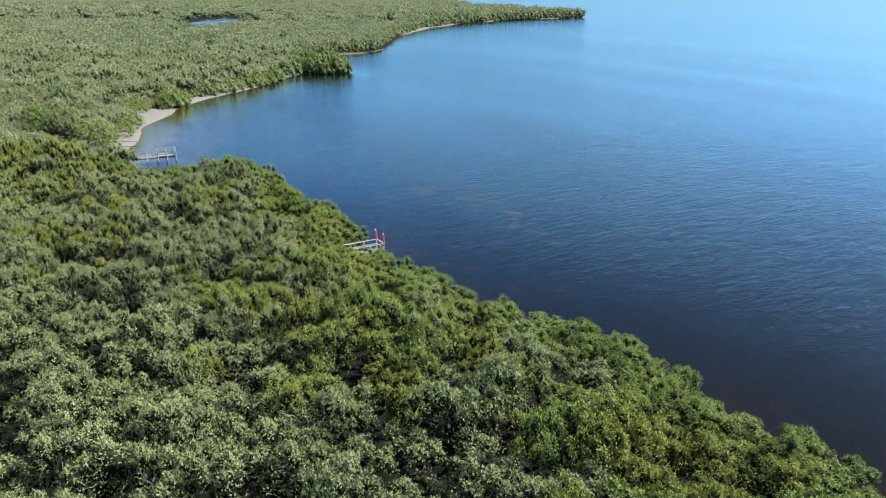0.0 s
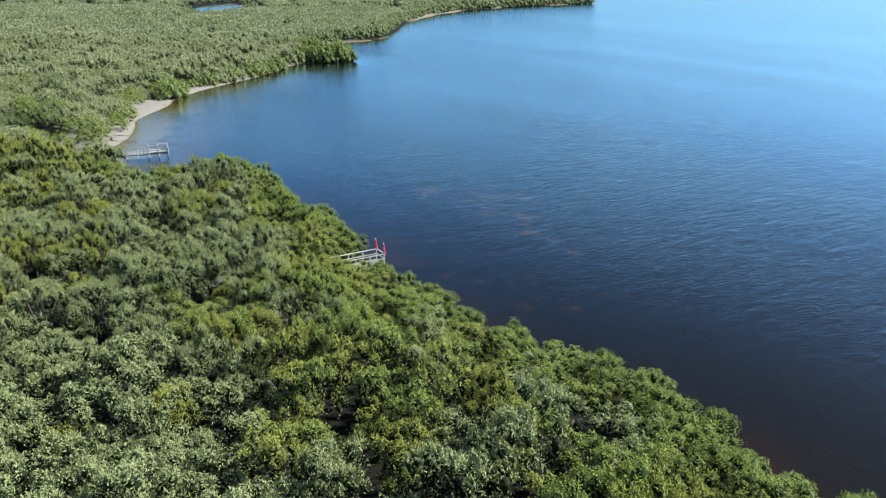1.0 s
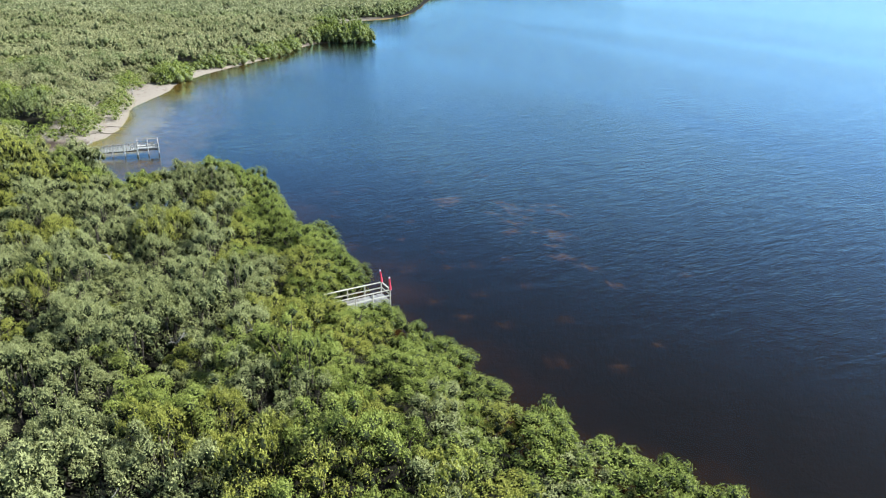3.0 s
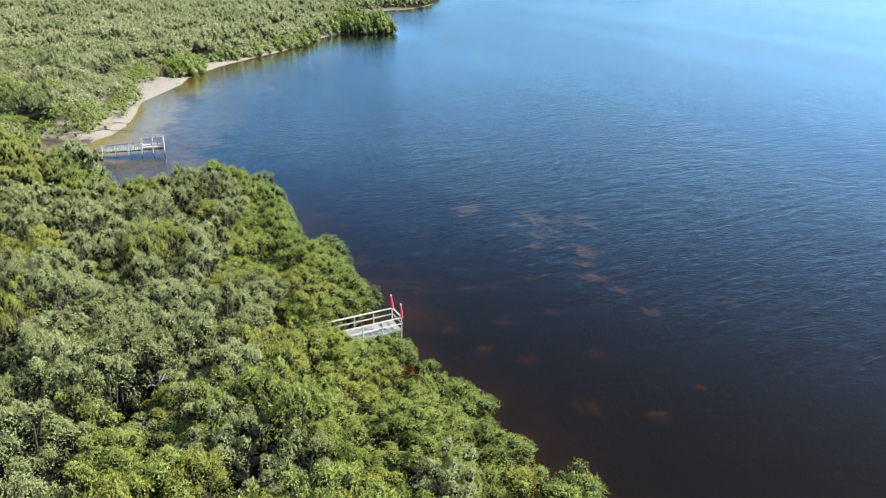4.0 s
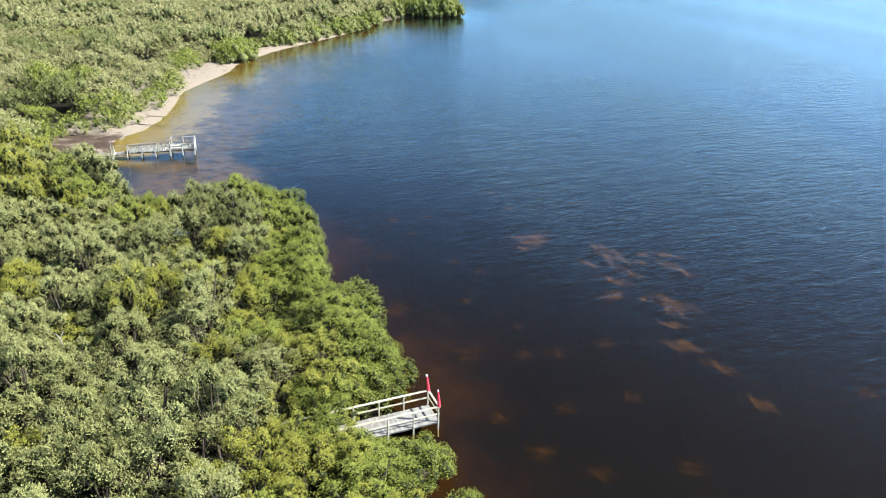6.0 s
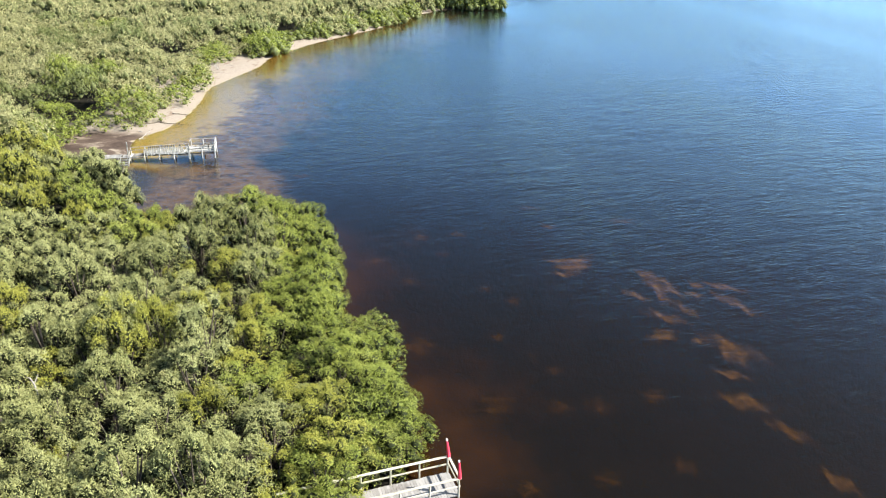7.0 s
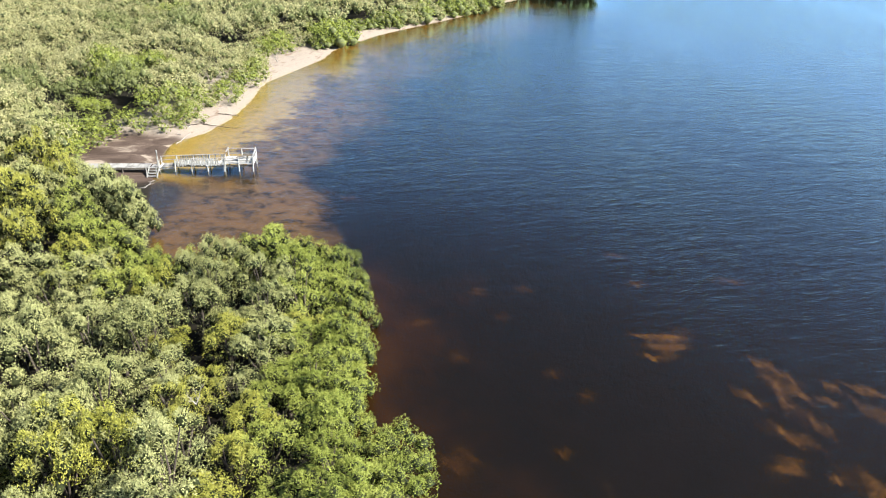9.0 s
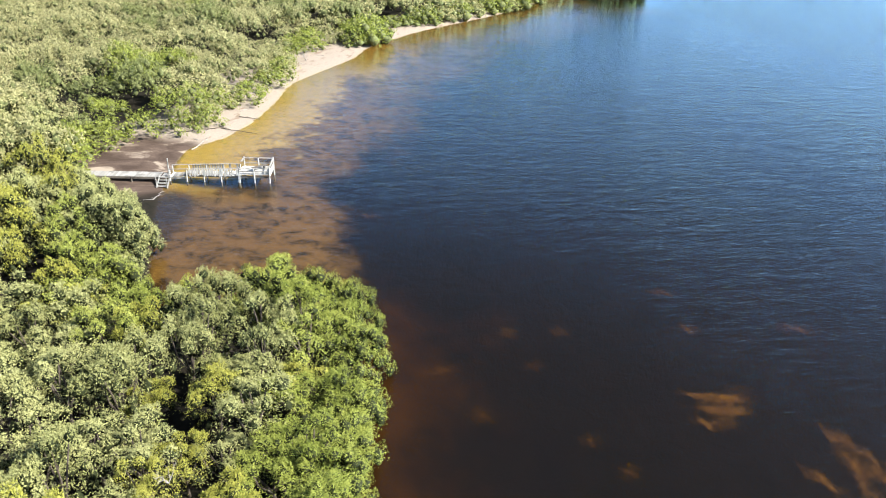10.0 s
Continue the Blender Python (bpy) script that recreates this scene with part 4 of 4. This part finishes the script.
COVE_TUFTS = [(-10.3, 112.0, 0.7, 0.3, 0.2), (-1.6, 111.4, 1.0, 0.4, 0.3), (-8.0, 108.1, 0.5, 0.4, 0.2),
         (-15.8, 99.7, 0.4, 0.35, 0.5), (-18.4, 102.2, 0.5, 0.4, 1.0), (-15.5, 103.9, 0.5, 0.35, 0.2), (-16.9, 94.0, 0.6, 0.35, 0.4), (-11.1, 94.8, 0.4, 0.35, 0.0),
         (-8.8, 93.5, 0.4, 0.35, 0.8), (-9.0, 88.3, 0.4, 0.3, 0.3), (-13.7, 85.5, 0.9, 0.6, 0.4), (-7.6, 81.0, 0.8, 0.6, 1.2), (-3.9, 81.9, 0.5, 0.4, 0.6),
         (-1.8, 82.6, 0.6, 0.5, -0.4), (1.4, 84.6, 0.5, 0.4, 0.9), (-4.8, 85.5, 0.4, 0.3, 0.1), (-34.8, 113.4, 0.7, 0.35, 0.2), (-20.5, 96.5, 0.5, 0.3, 0.9)]
SHORE_TUFTS = [(-4.7, 74.6, 0.5, 0.4, 0.3), (-2.0, 72.3, 0.6, 0.5, 1.0), (-1.0, 76.5, 0.5, 0.4, 0.7), (1.1, 71.3, 0.6, 0.4, 0.0), (3.0, 78.7, 0.5, 0.4, -0.6), (6.0, 72.8, 0.5, 0.45, 0.9),
         (4.9, 66.1, 0.8, 0.6, -0.4), (9.2, 65.9, 0.6, 0.5, 1.1), (12.6, 69.4, 0.4, 0.3, 0.3), (17.5, 82.5, 0.5, 0.4, 0.8)]
for k, row in enumerate(COVE_TUFTS + SHORE_TUFTS):
    weed_patch(*row, 90 + k, BROWN_WEED, "small tuft of brown weed on the dark bay bed", 0.55)


# ---- dead branches and driftwood ----
def dead_branch(x, y, z, size, seed, name="dead_branch", label="bare grey dead branch rising from the canopy", lying=False):
    g = random.Random(seed)
    bm = bmesh.new()

    def grow(p, way, length, r, depth):
        pts, radii = [tuple(p)], [r]
        for i in range(3):
            way = (way + Vector((g.uniform(-0.4, 0.4), g.uniform(-0.4, 0.4), g.uniform(-0.3, 0.3) if not lying else -0.02))).normalized()
            p = p + way * length / 3
            pts.append(tuple(p))
            radii.append(r * (1 - 0.22 * (i + 1)))
        tube(bm, pts, radii, 5)
        for _ in range(3 if depth else 0):
            side = Vector((g.uniform(-1, 1), g.uniform(-1, 1), g.uniform(-0.1, 0.7) if not lying else 0.05))
            grow(Vector(pts[g.randint(1, 3)]), (way + side).normalized(), length * 0.6, r * 0.5, depth - 1)

    for k in range(1 if lying else 3):
        a = g.uniform(0, math.tau)
        grow(Vector((0, 0, 0)), Vector((math.cos(a), math.sin(a), 0.03 if lying else g.uniform(0.5, 1.3))).normalized(), size * 0.62, 0.022 * size, 2 if not lying else 1)
    me = bpy.data.meshes.new(name)
    bm.to_mesh(me)
    bm.free()
    me.materials.append(DEAD_WOOD)
    ob = new(name, me)
    ob.location = (x, y, z)
    tagged(ob, label, "branch" if not lying else "driftwood")


for k, (x, y, z, size) in enumerate([(-19.7, 37.3, 3.6, 1.5), (-21.0, 42.7, 3.6, 1.3), (-14.5, 30.9, 3.5, 1.5), (-16.5, 45.3, 3.6, 1.1), (-19.2, 58.9, 3.6, 1.3),
                                     (-15.1, 61.1, 3.6, 1.1), (-10.5, 44.0, 3.6, 1.2), (-25.0, 80.0, 3.6, 1.1)]):
    dead_branch(x, y, z, size, 11 + k)


def bent_limb():
    """A pale bare limb that arches out of the canopy."""
    bm = bmesh.new()
    tube(bm, [(0, 0, -1.6), (0.0, 0.05, 0), (-0.25, 0.2, 0.45), (-0.7, 0.4, 0.7), (-1.2, 0.5, 0.62)], [0.07, 0.06, 0.055, 0.045, 0.02], 7)
    tube(bm, [(-0.25, 0.2, 0.45), (-0.2, 0.5, 0.8), (-0.3, 0.8, 0.95)], [0.035, 0.025, 0.012], 5)
    me = bpy.data.meshes.new("bare_limb")
    bm.to_mesh(me)
    bm.free()
    me.materials.append(DEAD_WOOD)
    ob = new("bare_limb", me)
    ob.location, ob.scale = (-28.6, 69.6, 4.0), (0.7, 0.7, 0.7)
    tagged(ob, "pale bare limb arching out of the green canopy", "branch")


bent_limb()
for k, (x, y, size, lying) in enumerate([(-66.8, 163.5, 2.6, False), (-66.2, 149.6, 1.6, True), (-58.6, 121.6, 2.4, True), (-57.8, 119.2, 2.2, True), (-66.0, 155.4, 2.0, True),
                                         (-65.6, 165.2, 2.4, True), (-66.4, 151.5, 1.8, False), (-51.3, 106.3, 1.6, True), (-59.8, 128.5, 1.5, True), (-63.6, 143.6, 1.4, True)]):
    z = float(ground_height(np.array([x]), np.array([y]))[0]) + 0.04
    if lying:
        dead_branch(x, y, z, size, 31 + k, "driftwood", "grey driftwood branch lying on the wet sand", True)
    else:
        dead_branch(x, y, z, size, 31 + k, "dead_shrub", "bare grey dead shrub standing on the beach")


def fallen_branch(a, b, radius, material, seed, label):
    """A long bare branch lying from a to b with short side twigs."""
    g = random.Random(seed)
    bm = bmesh.new()
    heights = ground_height(np.array([a[0], b[0]]), np.array([a[1], b[1]]))
    p, q = Vector((a[0], a[1], max(float(heights[0]), -0.02) + radius)), Vector((b[0], b[1], max(float(heights[1]), -0.02) + radius))
    side = (q - p).cross(Vector((0, 0, 1))).normalized()
    pts = [p.lerp(q, i / 7) + side * g.uniform(-0.035, 0.035) * (q - p).length + Vector((0, 0, g.uniform(0, 0.05))) for i in range(8)]
    tube(bm, pts, [radius * (1.1 - 0.11 * i) for i in range(8)], 6)
    for i in range(1, 7):
        out = (side * g.choice((-1, 1)) + (q - p).normalized() * 0.8 + Vector((0, 0, g.uniform(-0.05, 0.3)))).normalized()
        tube(bm, [pts[i], pts[i] + out * g.uniform(0.2, 0.5)], [radius * 0.5, radius * 0.2], 4)
    me = bpy.data.meshes.new("fallen_branch")
    bm.to_mesh(me)
    bm.free()
    me.materials.append(material)
    tagged(new("fallen_branch", me), label, "branch")


for k, (ax, ay, bx, by, r, pale) in enumerate([(-60.9, 119.4, -57.6, 123.5, 0.07, 0), (-57.9, 122.9, -54.1, 123.9, 0.05, 0), (-58.8, 127.0, -56.6, 127.8, 0.05, 0), (-56.6, 117.0, -57.4, 120.3, 0.04, 1), (-51.3, 106.1, -52.0, 108.0, 0.03, 1), (-67.5, 132.3, -65.5, 132.1, 0.05, 0)]):
    if pale:
        fallen_branch((ax, ay), (bx, by), r, DEAD_WOOD, 200 + k, "pale bleached branch lying on the mud")
    else:
        fallen_branch((ax, ay), (bx, by), r, BARK, 200 + k, "dark fallen branch reaching from sand into the shallows")
